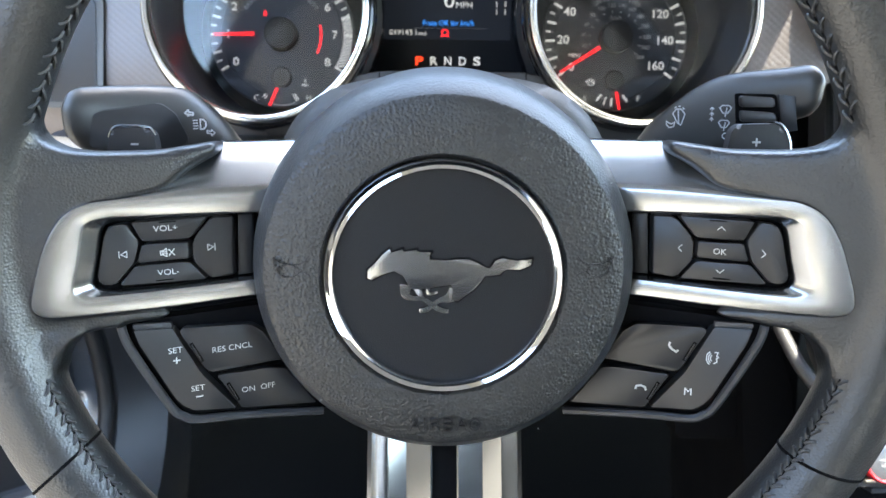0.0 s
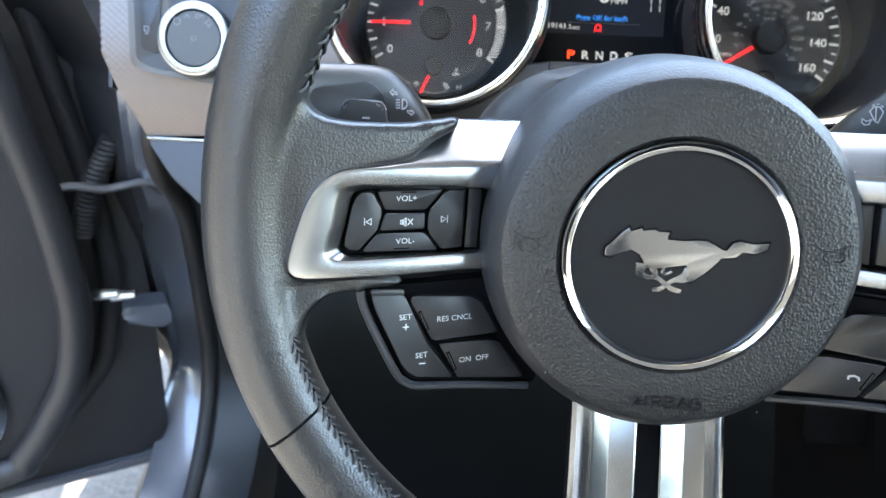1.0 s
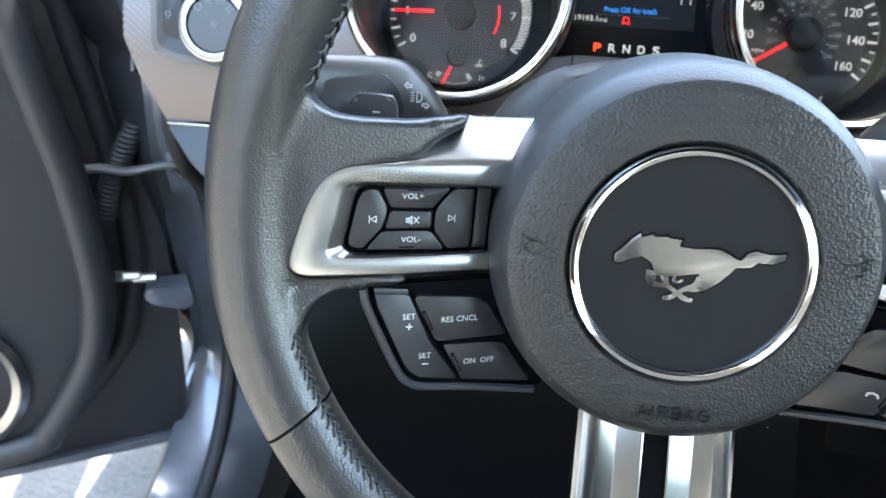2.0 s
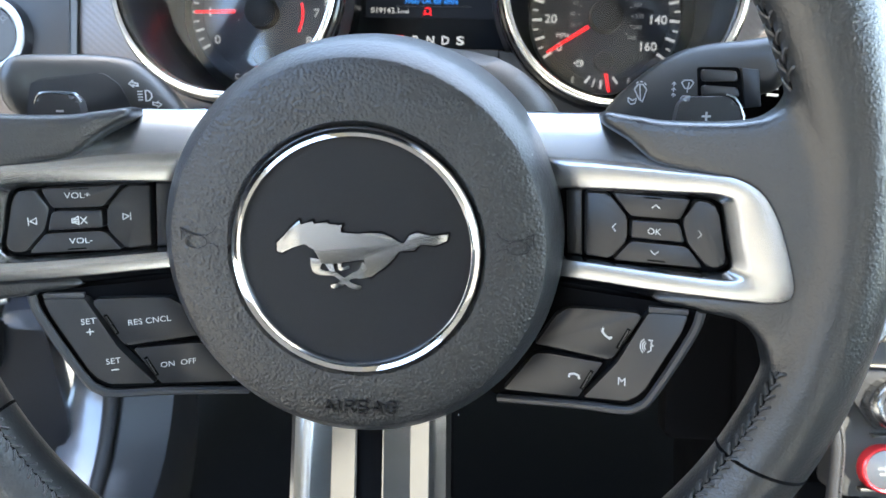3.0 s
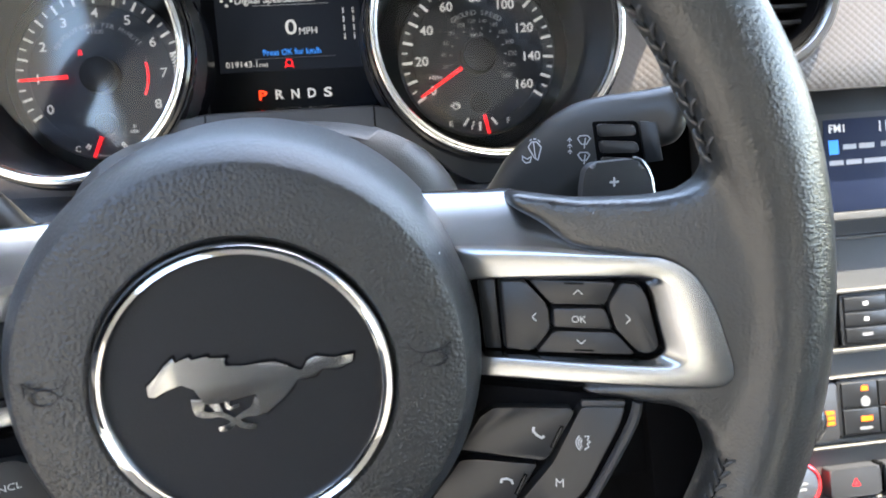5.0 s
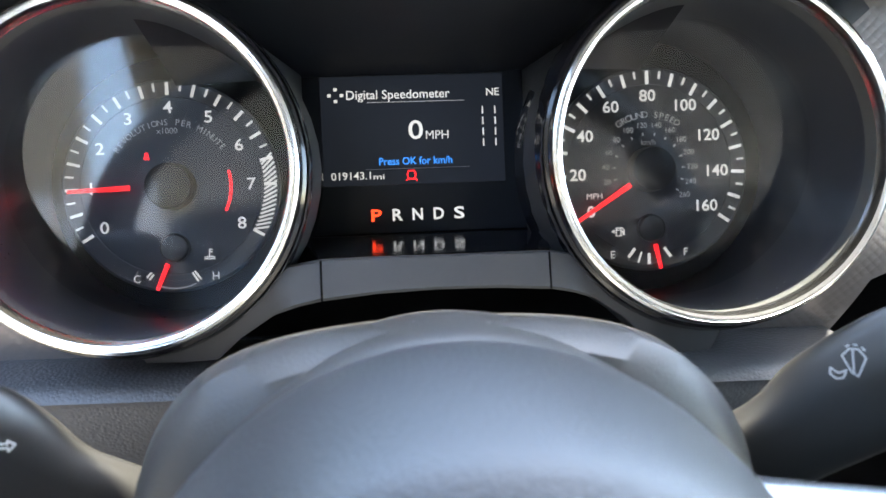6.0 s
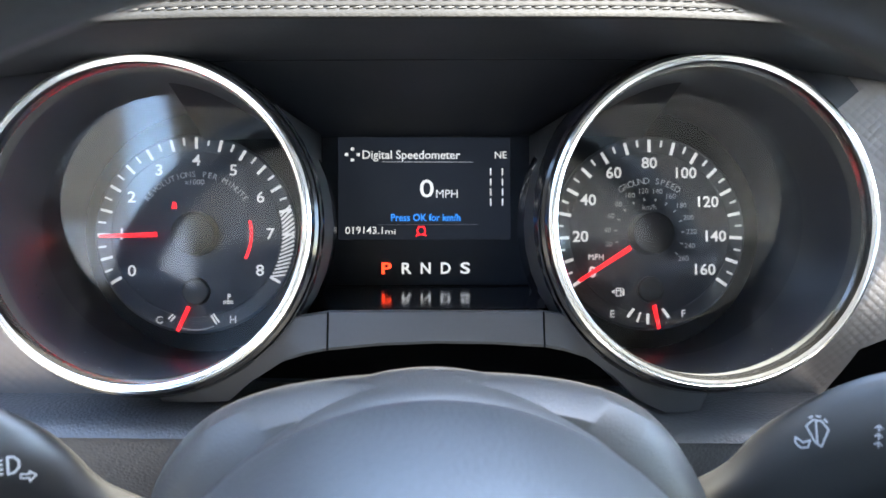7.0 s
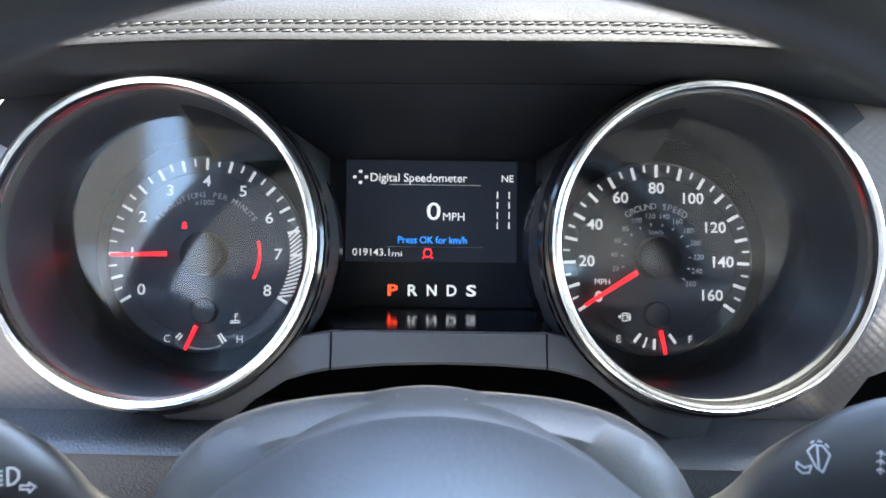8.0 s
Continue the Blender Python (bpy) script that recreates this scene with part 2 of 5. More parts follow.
def spoke_w(u, v=0.0):
    """The spokes rise from the pad to the rim."""
    return -17 + SLOPE * (abs(u) - 95)


def sided(poly, side):
    return [(side * p[0], *p[1:]) for p in poly]


RIM_R, RIM_W, RIM_V = 178.5, 4.0, 10.0


def rim_radius(a):
    """The rim's half width at an angle: fuller beside the upper spokes."""
    d = abs(math.degrees(math.atan2(math.sin(a), math.cos(a))))
    d = min(d, 180 - d) if math.sin(a) > 0 else 90
    return 17.1 + 1.4 * math.exp(-((d - 24) / 12.0) ** 2)


def build_rim():
    bm = bmesh.new()
    rows = []
    for i in range(180):
        a = 2 * math.pi * i / 180
        r = rim_radius(a)
        row = []
        for k in range(20):
            t = 2 * math.pi * k / 20
            q = RIM_R + r * math.cos(t)
            row.append((q * math.cos(a), RIM_V + q * math.sin(a), RIM_W + 0.95 * r * math.sin(t)))
        rows.append(row)
    loft([*rows, rows[0]], True, bm)
    bmesh.ops.remove_doubles(bm, verts=bm.verts, dist=1e-6)
    web = [(92, 53.5), (103, 51.8), (116, 50.0), (135, 50.3), (145, 51.5), (151, 55), (156, 63), (165, 78), (176, 78), (182, 30), (181, -20), (170, -55), (162, -58),
           (156, -42), (152.5, -30), (146, -22.5), (131, -20.5), (116, -19.5), (112, -16), (150, -11), (146, 20), (136, 29), (112, 34), (104, 42), (92, 49)]
    for side in (1, -1):
        prism(rounded(sided(web, side), 2, 2), -17, -0.5, 4.0, 3, lambda u, v: spoke_w(min(abs(u), 168), v), bm)
    ob = part("rim", bm, leather, wheel, "black grained leather rim")
    for kind, name in (("REMESH", "blend"), ("SMOOTH", "soften")):
        md = ob.modifiers.new(name, kind)
        if kind == "REMESH":
            md.mode, md.voxel_size, md.use_smooth_shade = "VOXEL", 0.0017, True
        else:
            md.factor, md.iterations = 0.5, 17
    return ob


build_rim()


def rim_point(a, t, out=0.0):
    r = rim_radius(a) + out - 0.35
    q = RIM_R + r * math.cos(t)
    return Vector((q * math.cos(a), RIM_V + q * math.sin(a), RIM_W + 0.95 * r * math.sin(t)))


def build_stitching(a0, a1, pitch, mid, wide):
    """A laced seam along the inside of the rim: pairs of threads that meet in the seam."""
    bm = bmesh.new()
    n = int(abs(a1 - a0) * RIM_R * 0.91 * math.pi / 180 / pitch)
    for i in range(n):
        a = radians(a0 + (a1 - a0) * (i + 0.5) / n)
        da = radians((a1 - a0) / n)
        for hand, lag in ((1, 0.0), (-1, 0.5)):
            j = random.uniform(-0.03, 0.03)
            b = a + da * (lag - 0.25)
            lace = [rim_point(b - da * 0.30, mid + 0.01 * hand, 0.05), rim_point(b, mid + hand * wide * 0.45, 0.85), rim_point(b + da * 0.30, mid + hand * (wide + j), 0.55), rim_point(b + da * 0.38, mid + hand * (wide + 0.05 + j), -0.5)]
            tube(curve(lace, 2), 0.68, 5, bm)
    groove = [rim_point(radians(a0 + (a1 - a0) * i / 40), mid, 0.1) for i in range(41)]
    part("rim_seam", tube(groove, 0.45, 5), dark, wheel)
    return tagged(part("stitching", bm, thread, wheel, "black laced thread"), kind="stuff")


for a0, a1 in ((19, 56), (124, 161), (197, 262), (278, 343)):
    build_stitching(a0, a1, 6.2 if a0 < 180 else 4.4, math.pi - (0.22 if a0 < 180 else 0.50), 0.16 if a0 < 180 else 0.13)
for a in (209, 331, 60, 120):
    ring = [rim_point(radians(a + 1.2 * math.cos(2 * math.pi * k / 28)), 2 * math.pi * k / 28, -0.15) for k in range(28)]
    part("rim_seam", tube(ring, 0.75, 6, closed=True), dark, wheel)

# the airbag pad
cover = part("airbag_cover", lathe([(0.5, -6.0), (43, -6.0), (48.2, -6.0), (49.0, -2.4), (50.0, -1.4), (56, -1.0), (63, -1.6), (68, -2.2), (71.6, -2.8), (72.4, -3.3)], 128), pad_skin, wheel, "coarse-grained black pad")
part("cover_edge", lathe([(72.4, -3.3), (73.2, -4.1), (75.2, -6.8), (77.2, -10.0), (78.6, -12.8), (79.9, -18), (81.2, -27), (82.5, -40), (83.3, -54), (83.4, -66), (82.4, -73), (80, -76), (60, -76)], 128), pad_plain, wheel, "finely grained black edge of the airbag cover")
part("emblem_disc", lathe([(0.01, -1.9), (30, -1.9), (44.4, -1.9), (44.8, -3.5)], 96), disc_skin, cover, "fine-grained black disc")
part("emblem_ring", lathe([(43.6, -3.0), (43.7, -0.6), (44.3, 0.3), (45.2, 0.1), (45.7, -0.2), (46.2, 0.3), (47.2, 0.9), (47.8, 0.1), (48.0, -1.0), (48.1, -5)], 128), chrome, cover, "polished chrome ring")


def blade(keys, widths, n=6):
    """A flat tapering band along a line."""
    line = curve([(*k, 0) for k in keys], n)
    left, right = [], []
    for i, p in enumerate(line):
        d = (line[min(i + 1, len(line) - 1)] - line[max(i - 1, 0)]).normalized()
        s = i / (len(line) - 1) * (len(widths) - 1)
        k = min(int(s), len(widths) - 2)
        h = (widths[k] + (widths[k + 1] - widths[k]) * (s - k)) / 2
        left.append((p.x - d.y * h, p.y + d.x * h))
        right.append((p.x + d.y * h, p.y - d.x * h))
    return left + right[::-1]


badge = bmesh.new()
back = [(-30.2, 3.7), (-26.8, 6.5), (-24.5, 9.7), (-21.0, 12.5), (-20.6, 10.4), (-15.9, 12.4), (-15.7, 10.8), (-10.3, 12.0), (-9.9, 10.8), (-4.3, 11.0), (-5.8, 9.2), (-4.7, 8.5), (-6.3, 7.8), (1.3, 7.3), (6, 8.0), (10.3, 8.0), (14.4, 6.2), (17.2, 4.2), (18.9, 4.1)]
brush = [(20.7, 7.3), (23.8, 8.5), (29.4, 7.1), (35.7, 8.2), (35.1, 5.4), (30.6, 3.4), (25.0, 4.1), (22.8, 1.5), (18.9, 1.1)]
belly = [(16.7, 1.3), (15.2, -1.5), (12.2, -4.8), (8.1, -7.6), (5.9, -9.6), (3.4, -8.8), (4.2, -5.7), (3.4, -2.2), (-0.9, -3.1), (-6.1, -4.0), (-9.2, -4.6), (-13.0, -4.4), (-14.6, -1.5), (-15.8, 1.3), (-19.6, 3.4), (-24.6, 1.8), (-28.0, -0.5), (-30.3, 0.2)]
horse = [*back, *brush, *belly]
prism(horse, -2.2, -0.9, 0.22, 2, bm=badge)
for keys, widths in (
    (((-14.8, -2.4), (-15.2, -6.6), (-12.4, -8.0), (-8.5, -8.2), (-5, -10.4), (-1.6, -12.8), (2.2, -13.6)), (5.2, 3.2, 1.9, 1.8, 1.9, 2.2, 1.6)),
    (((-10.4, -3.6), (-9.4, -6.0), (-8.4, -8.2)), (3.4, 2.4, 1.5)),
    (((5.2, -5.6), (2.4, -8.0), (-1.2, -8.9), (-4.6, -11.2), (-6.4, -12.8), (-9.8, -13.3)), (7.2, 3.8, 1.9, 1.8, 2.2, 1.6)),
    (((-5.9, -3.6), (-5.9, -6.3), (-2.3, -5.5)), (1.5, 1.3, 1.0)),
):
    prism(blade(keys, widths), -2.2, -0.93, 0.18, 2, bm=badge)
strokes([[*horse, horse[0]]], 1.3, dark, cover, 0, 0, -1.95, name="emblem_groove", thick=0.12)
part("emblem", badge, mat("badge_metal", (0.25, 0.252, 0.258), 0.24, metal=1.0, var=0.01, wear=0.02), cover, "plain satin chrome badge shape")
letters = {
    "A": [[(-1.9, -2.3), (0, 2.3), (1.9, -2.3)], [(-1.2, -0.8), (1.2, -0.8)]],
    "I": [[(0, -2.3), (0, 2.3)]],
    "R": [[(-1.6, -2.3), (-1.6, 2.3), (0.9, 2.3), (1.7, 1.5), (1.7, 0.8), (0.9, 0), (-1.6, 0)], [(0.3, 0), (1.8, -2.3)]],
    "B": [[(-1.6, -2.3), (-1.6, 2.3), (0.9, 2.3), (1.6, 1.6), (1.6, 0.9), (0.8, 0.1), (-1.6, 0.1)], [(0.8, 0.1), (1.8, -0.7), (1.8, -1.5), (0.9, -2.3), (-1.6, -2.3)]],
    "G": [[(1.9, 1.3), (0.8, 2.3), (-0.8, 2.3), (-1.9, 1.2), (-1.9, -1.2), (-0.8, -2.3), (0.9, -2.3), (1.9, -1.3), (1.9, -0.1), (0.4, -0.1)]],
}
for letter, u in zip("AIRBAG", (-12.4, -8.4, -4.2, 1.4, 7.0, 12.6)):
    strokes(letters[letter], 0.55, disc_skin, cover, u + 0.6, -62.8, -1.25, name="lettering", scale=1.06, thick=0.8)
for side in (1, -1):
    bell = [(-5.2, 3.6), (-4.2, 2.0), (-2.4, 1.1), (0.4, 1.0), (3.4, 1.7), (5.2, 3.2), (5.0, 1.2), (5.2, -0.4)]
    coil = [(3.2 * math.cos(a) + 0.9, 1.9 * math.sin(a) - 0.9) for a in [math.tau * k / 18 for k in range(19)]]
    horn = [bell, coil, [(-5.4, -2.4), (-4.0, -1.4), (-2.3, -1.2)]]
    strokes([[(side * p[0], p[1]) for p in ln] for ln in horn], 0.28, disc_skin, cover, side * 60.5, 4.5, -1.55, name="horn_symbol", scale=1.35, thick=0.6)
for u, v in ((40, -66), (-51, -53), (66, 38)):
    part("dust_speck", lathe([(0.01, 0.3), (0.25, 0.2), (0.3, 0)], 6, u, v, None), white, cover, m=pose(0, 0, -0.0036))

# spokes with their keys
OUTER = [(30, 51.5), (84, 51.5), (98.5, 51.5), (104.5, 48.0), (110.2, 41.8), (118, 36.2), (139.3, 33.2), (149.3, 27.6), (154.4, 18.3), (158.4, 5.4), (161.0, -6.4), (159.6, -12.4), (154, -15.4), (143, -16.4), (115.6, -17.8), (84, -16.8), (30, -16.5)]
RIDGE = [(30, 33.0), (77, 32.4), (92, 32.4), (106, 32.3), (120, 32.0), (130, 31.8), (138.3, 30.8), (146, 26.3), (151.6, 17), (155.6, 5), (158.2, -5.8), (157.2, -10.5), (152.5, -12.7), (142, -13.4), (115, -13.6), (82, -12.8), (30, -12.4)]
STEP = [(30, 22.6), (77, 23.2), (92, 23.8), (106, 24.3), (120, 24.6), (128, 24.9), (133, 24.8), (138, 23.4), (140, 19.5), (142, 9), (144.3, 0), (144.2, -3.6), (141.5, -5.8), (135, -6.6), (115, -6.6), (82, -6.0), (30, -5.8)]
INNER = [(30, 21.0), (77, 21.6), (92, 22.0), (106, 22.4), (118, 22.7), (126, 22.9), (131, 22.8), (134.6, 21.0), (136.2, 16.5), (138.0, 7), (139.6, 0.5), (139.4, -2.4), (137.4, -4.2), (132, -5.0), (113, -5.2), (82, -5.0), (30, -4.8)]


def smooth_line(pts, n=5):
    return [tuple(p) for p in curve([(*p, 0) for p in pts], n)]


def build_spoke(side):
    lines = [smooth_line(p) for p in (OUTER, RIDGE, STEP, INNER)]
    rows = [[] for _ in range(14)]

    def mixed(t, p, q):
        return p[0] + (q[0] - p[0]) * t, p[1] + (q[1] - p[1]) * t
    for A, B, D, C in zip(*lines):
        fall = min(math.hypot(A[0] - B[0], A[1] - B[1]), 18.0)
        spots = [(A, -fall * 1.0 - 8), (A, -fall * 0.97 - 0.8), (mixed(0.08, A, B), -fall * 0.86 - 0.2), (mixed(0.45, A, B), -fall * 0.49), (mixed(0.86, A, B), -fall * 0.07 + 0.2), (mixed(0.95, A, B), 0.5), (B, 0.8),
                 (mixed(0.08, B, D), 0.95), (mixed(0.92, B, D), 0.75), (D, 0.5), (mixed(0.14, D, C), 0.0), (mixed(0.86, D, C), -2.6), (C, -3.3), (C, -9)]
        for row, (p, h) in zip(rows, spots):
            row.append((side * p[0], p[1], spoke_w(p[0]) + h))
    trim = part("spoke_trim", loft(rows), satin, wheel, "satin silver spoke trim", sharp=50)
    pod = part("switch_pod", prism(rounded(sided([(70, 29), (134, 28.6), (141, 22), (147, -6), (142, -12), (70, -10)], side), 2), -14, -7.6, 0.3, f=spoke_w), dark, wheel, "black switch recess")
    keys = {
        "left_key": [(88.3, 22.4), (96.9, 22.2), (104.1, 13.1), (104.5, 4.0), (98.5, -4.6), (89.3, -4.4)],
        "upper_key": [(97.9, 22.3), (125.4, 22.2), (122.2, 13.9), (104.8, 13.6)],
        "middle_key": [(105.2, 12.6), (122.1, 12.8), (124.1, 5.0), (105.2, 5.1)],
        "right_key": [(126.8, 22.2), (132.5, 21.6), (134.6, 17.0), (138.1, -0.4), (136.8, -2.9), (132.3, -3.5), (125.0, 5.3), (122.8, 14.0)],
        "lower_key": [(105.5, 3.9), (125.1, 4.1), (131.2, -3.6), (99.4, -4.4)],
    }
    high = {"middle_key": -2.2, "left_key": -3.4}
    made = {}
    for name, poly in keys.items():
        cu = sum(p[0] for p in poly) / len(poly)
        cv = sum(p[1] for p in poly) / len(poly)
        poly = [(cu + (u - cu) * 0.975, cv + (v - cv) * 0.955) for u, v in poly]
        made[name] = part("key", prism(rounded(sided(poly, side), 1.2, 3), -9, high.get(name, -3.0), 0.7, 3, spoke_w), key_black, pod, "satin black rubber key")
    strip = [(81.5, 22), (87.2, 22), (88.4, -4.4), (83, -4.4)]
    part("key_strip", prism(sided(strip, side), -9, -5.5, 0.4, 2, spoke_w), key_black, pod)
    y = -YAW * side

    def at(u, h):
        return side * u, spoke_w(u) + h
    for cu, cv, key in ((112.4, 21.3, "upper_key"), (115, -2.9, "lower_key")):
        u, w = at(cu, -2.95)
        strokes([[(-3.2, 0), (3.2, 0)]], 0.55, dark, made[key], u, cv, w, y, "grip_bar", thick=0.3)
    if side < 0:
        for body, key, uu, vv, size in (("VOL+", "upper_key", 113.2, 18.6, 2.4), ("VOL-", "lower_key", 113.4, 0.2, 2.4)):
            u, w = at(uu, -2.92)
            word(body, size, white, made[key], u, vv, w, yaw=y, wide=1.12)
        tri = [(-1.4, 1.3), (0.9, 0), (-1.4, -1.3), (-1.4, 1.3)]
        for key, uu, vv, fl in (("right_key", 128.6, 9.2, -1), ("left_key", 97.4, 9.2, 1)):
            u, w = at(uu, -2.92 if key == "right_key" else -3.32)
            strokes([[(fl * p[0], p[1]) for p in tri], [(fl * 1.5, 1.5), (fl * 1.5, -1.5)]], 0.34, white, made[key], u, vv, w, y)
        u, w = at(113.4, -2.12)
        strokes([[(-2.2, 0.8), (-1.2, 0.8), (0.2, 1.7), (0.2, -1.7), (-1.2, -0.8), (-2.2, -0.8), (-2.2, 0.8)], [(-1.6, 0.3), (0, 0.4)], [(-1.6, -0.3), (0, -0.4)], [(1.0, 1.3), (3.2, -1.3)], [(1.0, -1.3), (3.2, 1.3)]], 0.42, white, made["middle_key"], u, 8.7, w, y)
    else:
        for key, uu, vv, rot in (("upper_key", 113.6, 18.2, 0), ("right_key", 128.9, 9.0, -90), ("lower_key", 114.2, 0.2, 180), ("left_key", 99.4, 8.6, 90)):
            u, w = at(uu, -2.92 if key != "left_key" else -3.32)
            ca, sa = math.cos(radians(rot)), math.sin(radians(rot))
            strokes([[(ca * p - sa * q, sa * p + ca * q) for p, q in ((-1.5, -0.7), (0, 0.7), (1.5, -0.7))]], 0.3, white, made[key], u, vv, w, y, "arrow")
        u, w = at(113.4, -2.12)
        word("OK", 2.5, white, made["middle_key"], u, 8.5, w, yaw=y)
    # the lower key group
    base = [(62, -18), (112.5, -19.4), (131.2, -19.8), (130.4, -27), (116.2, -59.4), (112.5, -63.5), (107, -66.0), (88, -67.6), (52, -72.5), (52, -30)]
    low = part("lower_switch_pod", prism(rounded(sided(base, side), 3), -14, -4.4, 1.0, 3, spoke_w), dark, wheel, "black lower switch pod")
    lipline = curve([(131.2, -20.4, spoke_w(131.2) - 2.0), (129.6, -28, spoke_w(129.6) - 2.0), (123, -44, spoke_w(123) - 2.0), (115.6, -59.6, spoke_w(115.6) - 2.0), (112, -63.6, spoke_w(112) - 2.0), (106.6, -66.2, spoke_w(106.6) - 2.0), (88, -68, spoke_w(88) - 2.0), (56, -72.6, spoke_w(56) - 2.0)], 6)
    part("pod_lip", tube(sided([tuple(p) for p in lipline], side), 1.9, 8), plastic, low, "raised outer lip")
    keys = {
        "call": [(70, -44.2), (78.5, -29.6), (83.5, -25.6), (92.5, -24.8), (110.2, -23.6), (111.0, -25.3), (101.6, -44.2), (99.5, -45.4)],
        "set": [(112.9, -22.4), (127.0, -21.2), (125.2, -28.0), (113.6, -54.6), (110.8, -58.6), (106.9, -61.6), (90.2, -63.8), (102.9, -45.2)],
        "end": [(57.6, -67.6), (70.5, -48.0), (77, -46.8), (98.4, -46.6), (89.2, -63.9)],
    }
    lows = {}
    for name, poly in keys.items():
        cu = sum(p[0] for p in poly) / len(poly)
        cv = sum(p[1] for p in poly) / len(poly)
        poly = [(cu + (u - cu) * 0.965, cv + (v - cv) * 0.965) for u, v in poly]
        lows[name] = part("key", prism(rounded(sided(poly, side), 1.0, 3), -6, 0.4 if name == "set" else 0.0, 0.6, 3, spoke_w), key_black, low, "satin black key")
    part("key_bevel", prism(rounded(sided([(113.2, -20.8), (126.8, -19.9), (126.6, -22.0), (113.2, -23.4)], side), 0.5), -2, -0.4, 0.4, 2, spoke_w), plastic, low)
    for cu, cv in ((104.6, -35.2), (91.8, -55.4)):
        u, w = at(cu, 0.1)
        bar = [(1.9 * side, 4.0), (-1.9 * side, -4.0)]
        strokes([bar], 1.5, dark, low, u, cv, w, y, "grip_bar", thick=0.35)
        strokes([[(1.7 * side, 3.5), (-1.5 * side, -3.6)]], 0.5, key_black, low, u, cv, w, y, "grip_bar", thick=0.75)
    if side < 0:
        for body, key, uu, vv in (("SET", "set", 112.2, -33.0), ("SET", "set", 105.0, -51.2), ("RES CNCL", "call", 91.2, -35.2), ("ON  OFF", "end", 81.8, -55.4)):
            u, w = at(uu, 0.5 if key == "set" else 0.1)
            word(body, 2.5, white, lows[key], u, vv, w, yaw=y, turn=1, wide=1.06)
        for uu, vv, lines in ((112.0, -37.4, [[(-1.3, 0), (1.3, 0)], [(0, 1.3), (0, -1.3)]]), (104.6, -55.0, [[(-1.3, 0), (1.3, 0)]])):
            u, w = at(uu, 0.45)
            strokes(lines, 0.5, white, lows["set"], u, vv, w, y)
    else:
        u, w = at(104.9, 0.5)
        word("M", 3.3, white, lows["set"], u, -53.3, w, yaw=y)
        u, w = at(98.4, 0.1)
        handset = [(-1.5, 1.9), (-1.8, 0.6), (-0.5, -0.9), (1.3, -1.9), (2.0, -1.2)]
        strokes([handset], 0.9, white, lows["call"], u, -34.2, w, y)
        u, w = at(86.9, 0.1)
        strokes([[(-2.2, -0.9), (-1.9, 0.3), (0, 0.9), (1.9, 0.3), (2.2, -0.9)]], 0.9, white, lows["end"], u, -54.6, w, y)
        u, w = at(113.1, 0.5)
        strokes([[(0.6, 2.4), (2.0, 2.6), (1.4, 1.0), (2.4, 0.4), (1.4, -0.2), (1.8, -1.6), (0.4, -2.6)], ring_line(1.6, 6, 130, 230, 0.6, -0.3), ring_line(2.6, 6, 130, 230, 0.8, -0.3), ring_line(3.6, 6, 130, 230, 1.0, -0.3)], 0.38, white, lows["set"], u, -36.4, w, y)
    # the shift paddle
    if side > 0:
        paddle = [(124.5, 18), (126, 49), (127.2, 55.5), (130, 58), (146, 58.5), (150, 56.5), (153.5, 48), (155, 20)]
    else:
        paddle = [(125.4, 18), (126.4, 48), (127.4, 54.6), (130, 57.0), (143.6, 57.4), (146.4, 55.6), (148.2, 48), (151, 20)]
    pad = part("shift_paddle", prism(rounded(sided(paddle, side), 3, 4), -51, -45, 1.8, 4), plastic, wheel, "black shift paddle")
    edge = [(146, 58.9, -46), (150, 57.2, -46), (153.8, 49, -46), (155.2, 30, -46)] if side > 0 else [(127.0, 53.8, -46.6), (128.6, 56.4, -46.6), (131, 57.4, -46.6), (143, 57.8, -46.6), (146.2, 56.2, -46.6), (147.6, 53, -46.6)]
    part("paddle_edge", tube(curve(sided(edge, side), 5), 0.8, 6), satin, pad, "bright edge")
    word("+" if side > 0 else "-", 5, white, pad, side * (138.4 if side > 0 else 136.0), 50.0 if side > 0 else 50.6, -44.9, wide=1.0 if side > 0 else 1.7, bold=0.02)


for side in (1, -1):
    build_spoke(side)

# the lower spoke
flutes = [(-36.5, -10), (-35.6, -3), (-33.5, -0.6), (-30, 0.2), (-26, 0.1), (-25, -0.5), (-17.6, -3.8), (-16.9, -3.6), (-6.4, 0.3), (-5.6, 0.0), (-5.2, -9)]
flutes = flutes + [(-u, w) for u, w in reversed(flutes)]
rows = []
for v, w, k in ((-60, -32, 0.98), (-84, -25.5, 0.99), (-110, -20, 1.0), (-140, -13, 1.02), (-168, -4, 1.06)):
    rows.append([(0.5 + u * k, v, w + h) for u, h in flutes])
part("lower_spoke", loft(rows), bright_spoke, wheel, "fluted satin silver lower spoke", sharp=20)
part("spoke_slot", prism([(-5.3, -62), (-5.3, -168), (6.3, -168), (6.3, -62)], -42, -36, 0, f=lambda u, v: (-60 - v) * 0.27), dark, wheel)
part("hub", lathe([(0.01, -70), (77, -70), (77.5, -78), (70, -86), (0.01, -86)], 64), plastic, wheel, "black hub behind the pad")

# ---- the instrument cluster ----
CLUSTER = pose(0.0055, 0.59, 0.775, 66, 0, 0)
cluster = thing("instrument_cluster", CLUSTER @ pose(0, 0, 0, 0, 0, -0.65), "black instrument cluster with two chrome-ringed round gauges and a lit display", "instrument cluster")
DIAL_V, RING_V = -9.6, -8.3


